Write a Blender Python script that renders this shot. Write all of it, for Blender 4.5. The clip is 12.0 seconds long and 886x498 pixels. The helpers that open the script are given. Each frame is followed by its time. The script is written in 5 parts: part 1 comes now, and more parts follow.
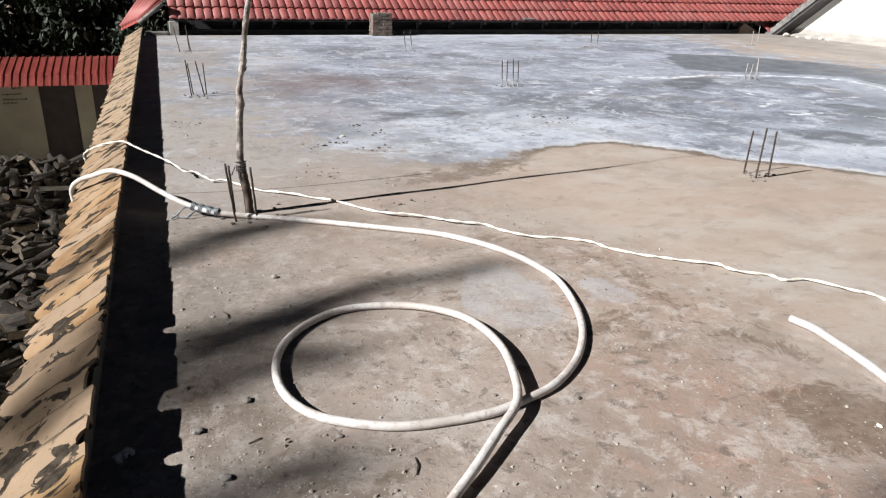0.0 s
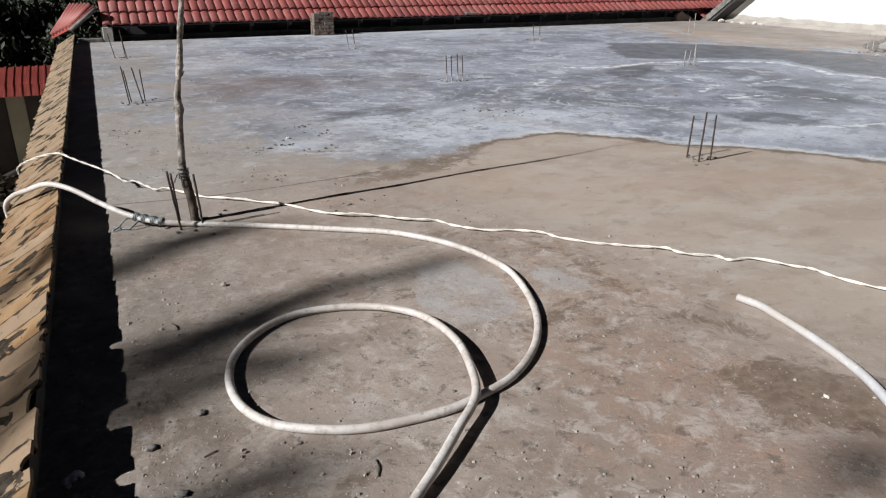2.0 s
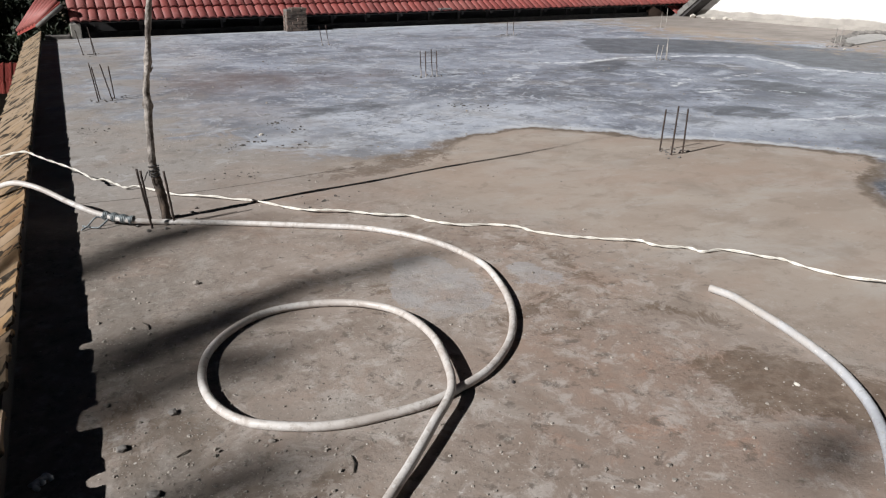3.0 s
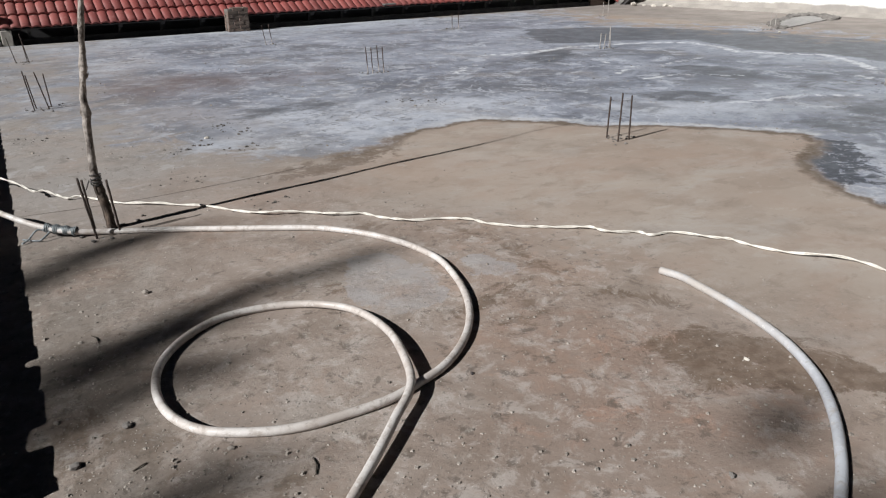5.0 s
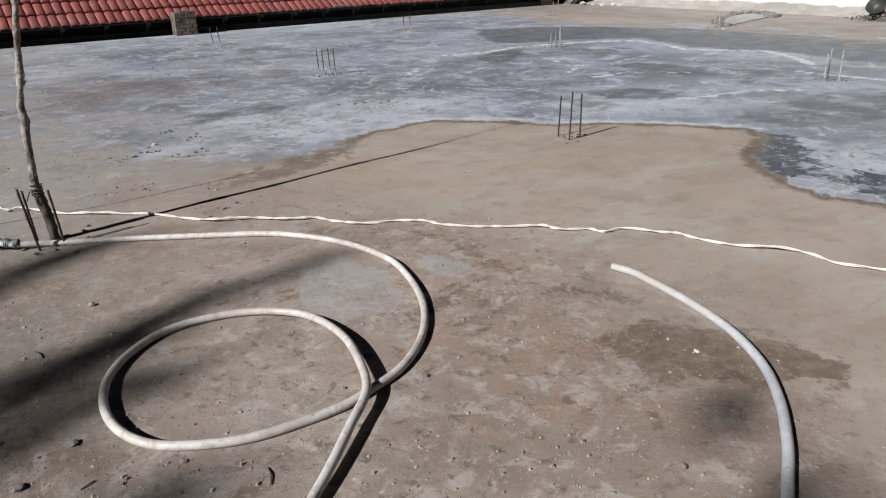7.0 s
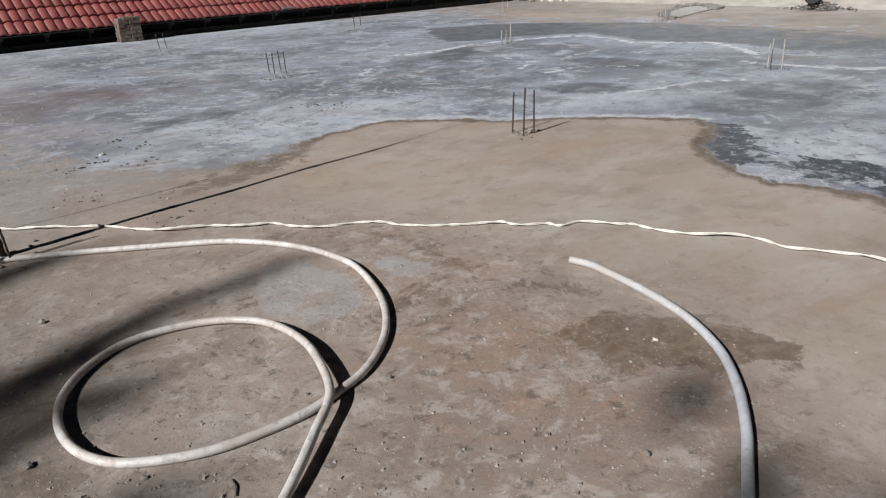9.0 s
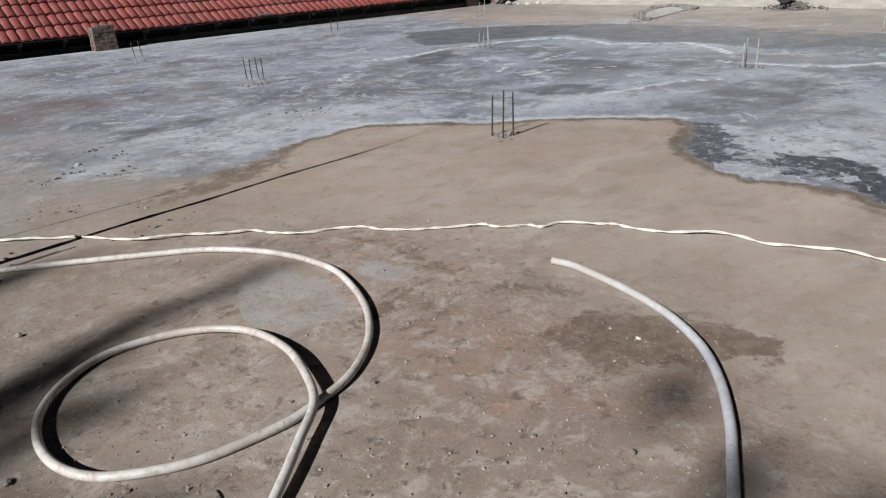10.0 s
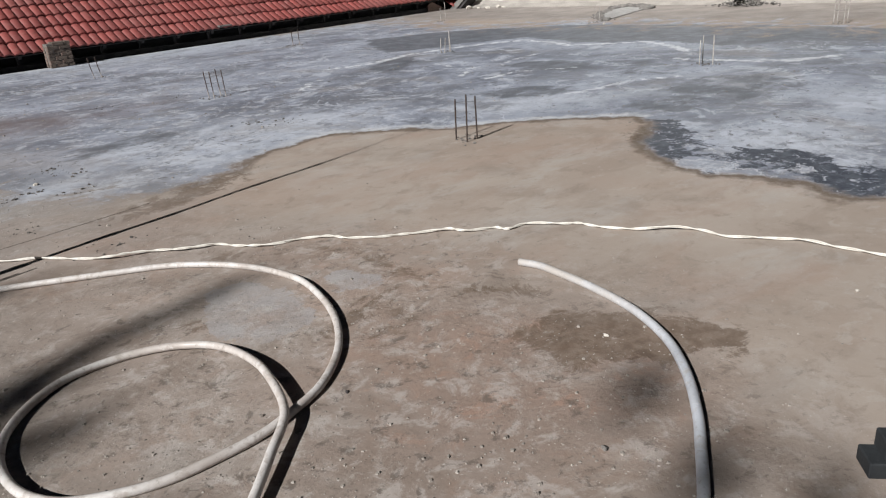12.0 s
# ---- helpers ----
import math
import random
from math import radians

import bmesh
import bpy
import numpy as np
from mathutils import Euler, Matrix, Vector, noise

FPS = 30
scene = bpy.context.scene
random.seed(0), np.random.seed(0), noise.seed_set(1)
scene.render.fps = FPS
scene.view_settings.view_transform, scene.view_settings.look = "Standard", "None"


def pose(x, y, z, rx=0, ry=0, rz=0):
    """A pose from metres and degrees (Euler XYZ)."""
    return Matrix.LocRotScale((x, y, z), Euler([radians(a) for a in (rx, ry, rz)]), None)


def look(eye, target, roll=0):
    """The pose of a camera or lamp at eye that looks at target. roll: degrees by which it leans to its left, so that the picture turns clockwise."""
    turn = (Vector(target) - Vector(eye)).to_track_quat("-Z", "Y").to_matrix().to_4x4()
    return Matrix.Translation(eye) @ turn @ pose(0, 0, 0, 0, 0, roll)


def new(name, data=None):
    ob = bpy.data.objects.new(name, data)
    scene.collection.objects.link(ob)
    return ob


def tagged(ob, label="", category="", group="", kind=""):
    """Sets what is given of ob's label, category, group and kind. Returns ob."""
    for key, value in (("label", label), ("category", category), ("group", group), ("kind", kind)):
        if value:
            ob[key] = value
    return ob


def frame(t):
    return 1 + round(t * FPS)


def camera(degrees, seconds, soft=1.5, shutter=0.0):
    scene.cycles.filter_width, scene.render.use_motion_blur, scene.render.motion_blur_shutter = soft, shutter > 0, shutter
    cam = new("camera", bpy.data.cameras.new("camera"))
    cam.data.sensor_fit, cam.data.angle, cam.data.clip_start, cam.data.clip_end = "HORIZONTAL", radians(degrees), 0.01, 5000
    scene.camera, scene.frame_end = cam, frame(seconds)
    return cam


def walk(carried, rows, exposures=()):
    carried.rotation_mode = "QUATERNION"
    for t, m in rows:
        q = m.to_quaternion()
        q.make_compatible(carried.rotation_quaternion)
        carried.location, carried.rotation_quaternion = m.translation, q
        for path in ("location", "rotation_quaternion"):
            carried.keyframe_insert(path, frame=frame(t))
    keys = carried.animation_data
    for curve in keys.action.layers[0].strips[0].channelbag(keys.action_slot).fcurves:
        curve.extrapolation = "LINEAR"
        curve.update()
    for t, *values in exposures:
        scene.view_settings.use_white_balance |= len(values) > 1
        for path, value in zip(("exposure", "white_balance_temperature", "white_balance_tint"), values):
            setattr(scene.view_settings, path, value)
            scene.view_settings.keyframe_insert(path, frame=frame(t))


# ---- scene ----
cam = camera(63.34, 12.0, soft=1.2)
# seconds, eye x, y, z, pitch, roll, yaw
PATH_ROWS = [
    (0.0, 0.000, 0.000, 1.550, -21.39, 1.77, -21.26),
    (0.5, 0.006, 0.002, 1.550, -21.30, 1.22, -22.35),
    (1.0, 0.011, 0.008, 1.546, -21.44, 1.03, -23.32),
    (1.5, 0.015, 0.010, 1.545, -21.44, 0.14, -24.19),
    (2.0, 0.021, 0.010, 1.545, -21.59, 0.18, -25.13),
    (2.5, 0.024, 0.010, 1.541, -21.37, -0.18, -26.02),
    (3.0, 0.035, 0.009, 1.534, -21.86, 0.20, -27.08),
    (3.5, 0.037, 0.007, 1.532, -22.03, 0.19, -28.32),
    (5.5, 0.058, -0.002, 1.532, -22.27, -1.62, -31.42),
    (6.0, 0.067, -0.005, 1.531, -22.16, -1.67, -32.17),
    (6.5, 0.070, -0.004, 1.532, -22.16, -1.51, -33.24),
    (7.0, 0.076, -0.008, 1.535, -22.31, -1.58, -34.30),
    (9.0, 0.086, -0.009, 1.535, -22.49, -2.69, -37.69),
    (9.5, 0.089, -0.006, 1.534, -22.52, -2.80, -38.70),
    (10.0, 0.091, -0.006, 1.531, -22.26, -3.34, -39.22),
    (10.5, 0.100, -0.014, 1.535, -22.41, -3.60, -40.09),
    (11.0, 0.097, -0.017, 1.533, -22.26, -4.15, -40.71),
    (11.5, 0.096, -0.022, 1.535, -22.09, -4.41, -40.88),
    (12.0, 0.106, -0.024, 1.532, -22.02, -4.80, -41.70),
]
EXPOSURE = [(0.0, 0.97), (0.5, 0.85), (1.0, 0.66), (1.5, 0.54), (2.5, 0.41), (5.5, 0.32), (9.0, 0.27), (12.0, 0.29)]
walk(cam, [(t, pose(x, y, z, 90 + pitch, 0, yaw) @ pose(0, 0, 0, 0, 0, roll)) for t, x, y, z, pitch, roll, yaw in PATH_ROWS], EXPOSURE)

# ---- light ----
SUN_AZ, SUN_EL = radians(8.3), radians(33.5)      # heading of the shadows, height of the sun
TO_SUN = Vector((-math.cos(SUN_AZ) * math.cos(SUN_EL), -math.sin(SUN_AZ) * math.cos(SUN_EL), math.sin(SUN_EL)))
world = bpy.data.worlds.new("sky")
scene.world = world
world.use_nodes = True
_wn = world.node_tree.nodes
_sky = _wn.new("ShaderNodeTexSky")
_sky.sky_type, _sky.sun_disc = "NISHITA", False
_sky.sun_elevation = SUN_EL
_sky.air_density, _sky.dust_density = 0.6, 0.3
_sky.sun_rotation = math.atan2(TO_SUN.x, TO_SUN.y)
world.node_tree.links.new(_sky.outputs[0], _wn["Background"].inputs[0])
_wn["Background"].inputs[1].default_value = 0.0038
sun = new("sun", bpy.data.lights.new("sun", "SUN"))
sun.data.energy, sun.data.angle, sun.data.color = 5.0, radians(0.53), (1.0, 0.993, 0.98)
sun.matrix_world = look(TO_SUN * 40, (0, 0, 0))


# ---- materials ----
class Nodes:
    """A small helper to wire a Principled material."""

    def __init__(self, name):
        self.mat = bpy.data.materials.new(name)
        self.mat.use_nodes = True
        self.t = self.mat.node_tree
        self.bsdf = self.t.nodes["Principled BSDF"]
        self.coord = self.t.nodes.new("ShaderNodeTexCoord").outputs["Object"]

    def put(self, socket, value):
        if hasattr(value, "is_linked"):
            self.t.links.new(value, socket)
        elif isinstance(value, tuple) and len(value) == 3 and len(socket.default_value) == 4:
            socket.default_value = (*value, 1)
        else:
            socket.default_value = value

    def noise(self, scale, detail=4, rough=0.55, stretch=None, distort=0.0, vec=None):
        n = self.t.nodes.new("ShaderNodeTexNoise")
        n.inputs["Scale"].default_value, n.inputs["Detail"].default_value = scale, detail
        n.inputs["Roughness"].default_value, n.inputs["Distortion"].default_value = rough, distort
        v = vec or self.coord
        if stretch:
            m = self.t.nodes.new("ShaderNodeMapping")
            m.inputs["Scale"].default_value = stretch
            self.t.links.new(v, m.inputs[0])
            v = m.outputs[0]
        self.t.links.new(v, n.inputs["Vector"])
        return n.outputs["Fac"]

    def math(self, op, a, b=0.0, clamp=False):
        n = self.t.nodes.new("ShaderNodeMath")
        n.operation, n.use_clamp = op, clamp
        self.put(n.inputs[0], a)
        self.put(n.inputs[1], b)
        return n.outputs[0]

    def band(self, v, lo, hi, to_lo=0.0, to_hi=1.0):
        n = self.t.nodes.new("ShaderNodeMapRange")
        n.interpolation_type = "SMOOTHSTEP"
        self.put(n.inputs[0], v)
        for i, x in enumerate((lo, hi, to_lo, to_hi)):
            n.inputs[1 + i].default_value = x
        return n.outputs[0]

    def mix(self, fac, a, b, kind="MIX"):
        n = self.t.nodes.new("ShaderNodeMix")
        n.data_type, n.blend_type = "RGBA", kind
        self.put(n.inputs[0], fac)
        self.put(n.inputs[6], a)
        self.put(n.inputs[7], b)
        return n.outputs[2]

    def attr(self, name):
        n = self.t.nodes.new("ShaderNodeAttribute")
        n.attribute_name = name
        return n.outputs["Fac"]

    def random(self, island=False):
        if island:
            return self.t.nodes.new("ShaderNodeNewGeometry").outputs["Random Per Island"]
        return self.t.nodes.new("ShaderNodeObjectInfo").outputs["Random"]

    def bump(self, height, strength, dist=0.01):
        n = self.t.nodes.new("ShaderNodeBump")
        n.inputs["Strength"].default_value, n.inputs["Distance"].default_value = strength, dist
        self.t.links.new(height, n.inputs["Height"])
        self.t.links.new(n.outputs[0], self.bsdf.inputs["Normal"])

    def done(self, colour, rough=0.8, metal=0.0):
        self.put(self.bsdf.inputs["Base Color"], colour)
        self.put(self.bsdf.inputs["Roughness"], rough)
        self.bsdf.inputs["Metallic"].default_value = metal
        return self.mat


def plain(name, a, b, scale=6.0, rough=0.8, metal=0.0, relief=0.3, fine=60.0, vary=0.0, island=False, dist=0.006):
    """Two tones in soft stains, a fine grain, and a shift from piece to piece."""
    n = Nodes(name)
    c = n.mix(n.band(n.noise(scale, 5), 0.35, 0.65), a, b)
    c = n.mix(n.band(n.noise(fine, 3), 0.3, 0.75, 0.0, 0.35), c, tuple(x * 0.55 for x in a))
    if vary:
        c = n.mix(n.math("MULTIPLY", n.random(island), vary), c, tuple(x * 0.4 for x in b))
    n.bump(n.noise(fine, 4), relief, dist)
    return n.done(c, rough, metal)


def floor_material():
    n = Nodes("cement_floor")
    wob = n.math("SUBTRACT", n.noise(1.6, 6, 0.62), 0.5)
    wob2 = n.math("SUBTRACT", n.noise(7.0, 4, 0.6), 0.5)
    edge = n.math("ADD", n.attr("cement"), n.math("ADD", n.math("MULTIPLY", wob, 0.5), n.math("MULTIPLY", wob2, 0.16)))
    soft = n.math("SUBTRACT", 1.0, n.attr("firm"))
    edge = n.math("ADD", edge, n.math("MULTIPLY", soft, n.math("MULTIPLY", n.math("SUBTRACT", n.noise(1.9, 8, 0.72, None, 0.8), 0.5), 3.4)))
    edge = n.math("DIVIDE", edge, n.math("ADD", 1.0, n.math("MULTIPLY", soft, 4.0)))
    inside = n.band(edge, -0.03, 0.10)
    near = n.math("SUBTRACT", 1.0, n.attr("clean"))
    worn = n.attr("worn")

    def veil(base, amount, colour, zone=None):
        return n.mix(n.math("MULTIPLY", zone, amount) if zone is not None else amount, base, colour)

    # old dusty screed: broad tones, scuffs, rubbed patches
    tan = n.mix(n.band(n.noise(0.9, 6, 0.6), 0.34, 0.66), (0.258, 0.210, 0.180), (0.348, 0.297, 0.263))
    tan = veil(tan, n.band(n.noise(2.9, 8, 0.68, None, 0.7), 0.47, 0.62, 0.0, 0.6), (0.207, 0.164, 0.135))
    tan = veil(tan, n.band(n.noise(1.8, 6, 0.65), 0.28, 0.62, 0.2, 0.85), (0.242, 0.173, 0.139), n.attr("warm"))
    tan = veil(tan, n.band(n.noise(4.2, 7, 0.7, None, 0.6), 0.54, 0.64, 0.0, 0.55), (0.338, 0.212, 0.158), n.attr("warm"))
    fresh = n.mix(n.band(n.noise(0.8, 5, 0.6, (0.6, 1, 1)), 0.35, 0.65), (0.346, 0.287, 0.242), (0.406, 0.354, 0.309))
    fresh = veil(fresh, n.band(n.noise(2.2, 8, 0.68, (0.7, 1, 1), 0.6), 0.46, 0.60, 0.0, 0.6), (0.290, 0.236, 0.196))
    fresh = veil(fresh, n.band(n.noise(1.7, 8, 0.68, (0.6, 1, 1), 0.5), 0.50, 0.63, 0.0, 0.65), (0.420, 0.390, 0.362))
    fresh = veil(fresh, n.band(n.noise(0.7, 6, 0.62, (0.7, 1, 1), 0.6), 0.50, 0.66, 0.0, 0.4), (0.370, 0.282, 0.228))
    fresh = veil(fresh, n.band(n.noise(5.5, 8, 0.74, (0.8, 1, 1), 0.5), 0.54, 0.64, 0.0, 0.5), (0.240, 0.196, 0.162))
    fresh = veil(fresh, n.band(n.noise(8.0, 7, 0.74, (0.7, 1, 1), 0.4), 0.56, 0.64, 0.0, 0.4), (0.455, 0.420, 0.385))
    tan = veil(tan, 0.78, fresh, n.attr("clean"))
    tan = veil(tan, 0.75, n.mix(n.band(n.noise(1.6, 6, 0.65), 0.35, 0.65), (0.187, 0.169, 0.158), (0.278, 0.251, 0.235)), n.attr("pale"))
    tan = veil(tan, n.band(n.noise(2.1, 7, 0.7, None, 0.7), 0.50, 0.66, 0.0, 0.4), (0.275, 0.189, 0.145), near)
    tan = veil(tan, n.band(n.noise(1.5, 8, 0.72, None, 0.9), 0.52, 0.68, 0.0, 0.36), (0.415, 0.392, 0.365), near)
    tan = veil(tan, n.band(n.noise(1.2, 7, 0.68, (0.6, 1.0, 1.0), 0.3), 0.50, 0.66, 0.0, 0.45), (0.333, 0.243, 0.196), n.math("SUBTRACT", 1.0, n.attr("pale")))
    # chalky scuffs and dirt caught in the rough of the worn corner
    tan = veil(tan, n.band(n.noise(6.5, 9, 0.76, None, 0.5), 0.50, 0.61, 0.0, 0.55), (0.439, 0.399, 0.373), worn)
    tan = veil(tan, n.band(n.noise(11.0, 8, 0.76, None, 0.4), 0.54, 0.63, 0.0, 0.75), (0.119, 0.098, 0.084), worn)
    spread = n.math("MULTIPLY", n.math("SUBTRACT", n.noise(5.0, 9, 0.76, None, 0.6), 0.5), 3.3)
    stain = n.math("MULTIPLY", n.band(n.math("ADD", n.attr("brown"), spread), 0.40, 0.66), n.math("MULTIPLY", n.band(n.attr("brown"), 0.0, 0.55), 0.8))
    tan = veil(tan, stain, n.mix(n.band(n.noise(14.0, 6, 0.7), 0.4, 0.62), (0.119, 0.082, 0.058), (0.187, 0.140, 0.108)))
    tan = veil(tan, n.band(n.noise(2.3, 8, 0.72, None, 0.6), 0.34, 0.60, 0.25, 0.85), (0.182, 0.162, 0.143), n.attr("grime"))
    tan = veil(tan, n.band(n.noise(16.0, 8, 0.76, None, 0.3), 0.54, 0.62, 0.0, 0.7), (0.095, 0.082, 0.07), n.attr("grime"))
    tan = veil(tan, n.band(n.noise(9.0, 8, 0.76, None, 0.3), 0.55, 0.64, 0.0, 0.55), (0.36, 0.34, 0.315), n.attr("grime"))
    slur = n.band(n.math("ADD", n.attr("slurry"), n.math("MULTIPLY", n.math("SUBTRACT", n.noise(7.0, 8, 0.72, None, 0.5), 0.5), 2.0)), 0.42, 0.54)
    tan = veil(tan, n.band(n.noise(3.2, 8, 0.74, None, 0.5), 0.34, 0.58, 0.15, 0.72), (0.348, 0.334, 0.336), slur)
    tan = veil(tan, n.band(n.noise(1.4, 8, 0.72, None, 0.5), 0.34, 0.58, 0.4, 0.95), (0.292, 0.272, 0.258), n.attr("west"))
    tan = veil(tan, n.band(n.noise(3.2, 8, 0.74, None, 0.6), 0.53, 0.62, 0.0, 0.6), (0.185, 0.165, 0.150), n.attr("west"))
    tan = veil(tan, n.band(n.noise(2.4, 8, 0.74, None, 0.6), 0.55, 0.63, 0.0, 0.6), (0.400, 0.392, 0.392), n.attr("west"))

    # newer blue-grey cement wash: cloudy, flaking and scored by the trowel
    grey = n.mix(n.band(n.noise(0.45, 6, 0.6, None, 0.6), 0.38, 0.62), (0.156, 0.170, 0.206), (0.310, 0.335, 0.394))
    grey = veil(grey, n.band(n.noise(1.1, 7, 0.64, None, 0.8), 0.44, 0.64, 0.0, 0.6), (0.369, 0.400, 0.473))
    grey = veil(grey, n.band(n.noise(1.5, 8, 0.70, None, 0.8), 0.37, 0.58, 0.1, 0.9), (0.475, 0.50, 0.555), n.attr("pale"))
    grey = veil(grey, n.band(n.noise(0.62, 6, 0.62, None, 0.5), 0.50, 0.63, 0.0, 0.75), (0.148, 0.157, 0.179))
    grey = veil(grey, n.band(n.noise(0.85, 6, 0.62, (1.0, 0.8, 1.0), 0.6), 0.54, 0.68, 0.0, 0.5), (0.280, 0.262, 0.250))
    grey = veil(grey, n.band(n.noise(2.0, 8, 0.70, None, 0.7), 0.53, 0.61, 0.0, 0.6), (0.49, 0.52, 0.58))
    grey = veil(grey, n.band(n.noise(3.0, 8, 0.72, None, 0.6), 0.56, 0.63, 0.0, 0.55), (0.130, 0.138, 0.158))
    speck = n.band(n.noise(0.9, 4, 0.6, None, 0.4), 0.42, 0.56, 0.3, 1.0)
    speck = n.math("MULTIPLY", speck, n.attr("flaky"))
    grey = veil(grey, n.band(n.noise(6.2, 8, 0.74, None, 0.4), 0.54, 0.60, 0.0, 0.6), (0.54, 0.555, 0.59), speck)
    grey = veil(grey, n.band(n.noise(8.5, 7, 0.72, None, 0.4), 0.57, 0.62, 0.0, 0.75), (0.090, 0.088, 0.088), n.band(n.noise(1.1, 4, 0.6, None, 0.4), 0.44, 0.58, 0.25, 1.0))
    grey = veil(grey, n.band(n.noise(4.4, 8, 0.74, (0.8, 1.0, 1.0), 0.8), 0.53, 0.59, 0.0, 0.55), (0.215, 0.210, 0.212), speck)
    grey = veil(grey, n.band(n.noise(15.0, 5, 0.7), 0.61, 0.66, 0.0, 0.7), (0.60, 0.61, 0.63), speck)
    vein = n.math("ABSOLUTE", n.math("SUBTRACT", n.noise(0.8, 6, 0.62, (1.0, 0.8, 1.0), 1.2), 0.5))
    grey = veil(grey, n.band(vein, 0.002, 0.012, 0.65, 0.0), (0.492, 0.520, 0.583), n.band(n.noise(1.3, 4), 0.5, 0.62))
    damp = n.math("ADD", n.attr("dark"), n.math("ADD", n.math("MULTIPLY", wob, 0.7), n.math("MULTIPLY", n.math("SUBTRACT", n.noise(3.0, 8, 0.72, (0.7, 1, 1), 0.5), 0.5), 0.9)))
    grey = veil(grey, n.band(damp, 0.33, 0.55, 0.0, 0.88), n.mix(n.band(n.noise(2.6, 7, 0.7), 0.4, 0.64), (0.098, 0.106, 0.121), (0.158, 0.168, 0.190)))
    line = n.math("ADD", n.attr("line"), n.math("ADD", n.math("MULTIPLY", wob2, 1.2), n.math("MULTIPLY", n.math("SUBTRACT", n.noise(16.0, 6, 0.7), 0.5), 1.1)))
    grey = veil(grey, n.band(line, 0.46, 0.74, 0.0, 0.9), (0.62, 0.64, 0.67))
    pud = n.band(n.math("ADD", n.attr("puddle"), n.math("MULTIPLY", n.math("SUBTRACT", n.noise(5.0, 8, 0.72, None, 0.8), 0.5), 1.7)), 0.32, 0.40)
    plate = n.math("ADD", n.attr("plate"), n.math("MULTIPLY", n.math("SUBTRACT", n.noise(7.0, 9, 0.74, None, 0.5), 0.5), 2.6))
    pud = n.math("MULTIPLY", pud, n.band(plate, 0.40, 0.46, 1.0, 0.0))
    flake = n.noise(11.0, 6, 0.7, None, 0.5)
    pud = n.math("MULTIPLY", pud, n.band(flake, 0.56, 0.60, 1.0, 0.1))
    grey = n.mix(pud, grey, n.mix(n.band(n.noise(9.0, 6, 0.7), 0.42, 0.62), (0.046, 0.053, 0.070), (0.085, 0.095, 0.115)))
    grey = n.mix(n.math("MULTIPLY", n.band(plate, 0.38, 0.44), n.band(plate, 0.46, 0.60, 0.7, 0.15)), grey, (0.56, 0.57, 0.60))
    grey = veil(grey, n.band(n.noise(8.0, 6, 0.66, None, 1.2), 0.59, 0.64, 0.0, 0.8), (0.50, 0.52, 0.56), n.attr("puddle"))

    # dark rim and pale crust along the edge of the wash
    rim = n.math("MULTIPLY", n.band(edge, -0.10, -0.01), n.band(edge, 0.0, 0.05, 1.0, 0.0))
    crust = n.math("MULTIPLY", n.band(edge, 0.02, 0.09), n.band(edge, 0.10, 0.26, 1.0, 0.0))
    dusted = n.math("MULTIPLY", n.attr("west"), n.band(n.noise(1.1, 8, 0.72, None, 0.5), 0.38, 0.6, 0.15, 0.9))
    c = n.mix(n.math("MULTIPLY", inside, n.math("SUBTRACT", 1.0, dusted)), tan, grey)
    c = veil(c, n.math("MULTIPLY", rim, 0.8), (0.110, 0.082, 0.060), n.attr("firm"))
    c = veil(c, n.math("MULTIPLY", crust, n.band(n.noise(6.0, 7, 0.7), 0.38, 0.56, 0.3, 0.95)), (0.52, 0.53, 0.55), n.attr("crust"))
    c = veil(c, n.band(wob, -0.22, 0.14, 0.2, 0.85), (0.150, 0.120, 0.118), n.attr("red"))
    c = veil(c, n.band(n.noise(0.9, 5, 0.6, None, 0.3), 0.52, 0.72, 0.0, 0.3), n.mix(inside, (0.15, 0.132, 0.115), (0.125, 0.13, 0.145)))
    # grit: pits and pale grains
    dusty = n.math("SUBTRACT", 1.0, n.math("MAXIMUM", n.math("MULTIPLY", n.attr("clean"), 0.80), n.math("MULTIPLY", n.attr("puddle"), inside)))
    dusty = n.math("MULTIPLY", dusty, n.math("SUBTRACT", 1.0, n.math("MULTIPLY", inside, 0.5)))
    patchy = n.math("MULTIPLY", dusty, n.band(n.noise(1.7, 5, 0.65), 0.40, 0.60, 0.25, 1.0))
    c = veil(c, n.band(n.noise(19.0, 8, 0.76), 0.55, 0.66, 0.0, 0.55), (0.125, 0.105, 0.088), patchy)
    c = veil(c, n.band(n.noise(13.0, 8, 0.76), 0.54, 0.66, 0.0, 0.55), (0.450, 0.420, 0.380), patchy)
    c = veil(c, n.band(n.noise(52.0, 3, 0.6), 0.64, 0.70, 0.0, 0.65), (0.085, 0.072, 0.06), patchy)
    c = veil(c, n.band(n.noise(46.0, 3, 0.6, (1.0, 1.3, 1.0)), 0.66, 0.72, 0.0, 0.7), (0.60, 0.57, 0.53), dusty)
    h = n.math("ADD", n.math("MULTIPLY", n.noise(38.0, 5, 0.72), n.math("MULTIPLY", patchy, 0.5)), n.math("MULTIPLY", n.noise(7.0, 7, 0.66, None, 0.4), 0.9))
    h = n.math("MULTIPLY", h, n.math("ADD", 0.22, n.math("MULTIPLY", dusty, 0.78)))
    n.bump(h, 0.55, 0.012)
    r = n.mix(inside, (0.9, 0.9, 0.9), (0.62, 0.62, 0.62))
    n.bsdf.inputs["Specular IOR Level"].default_value = 0.22
    return n.done(c, n.mix(pud, r, (0.55, 0.55, 0.55)))


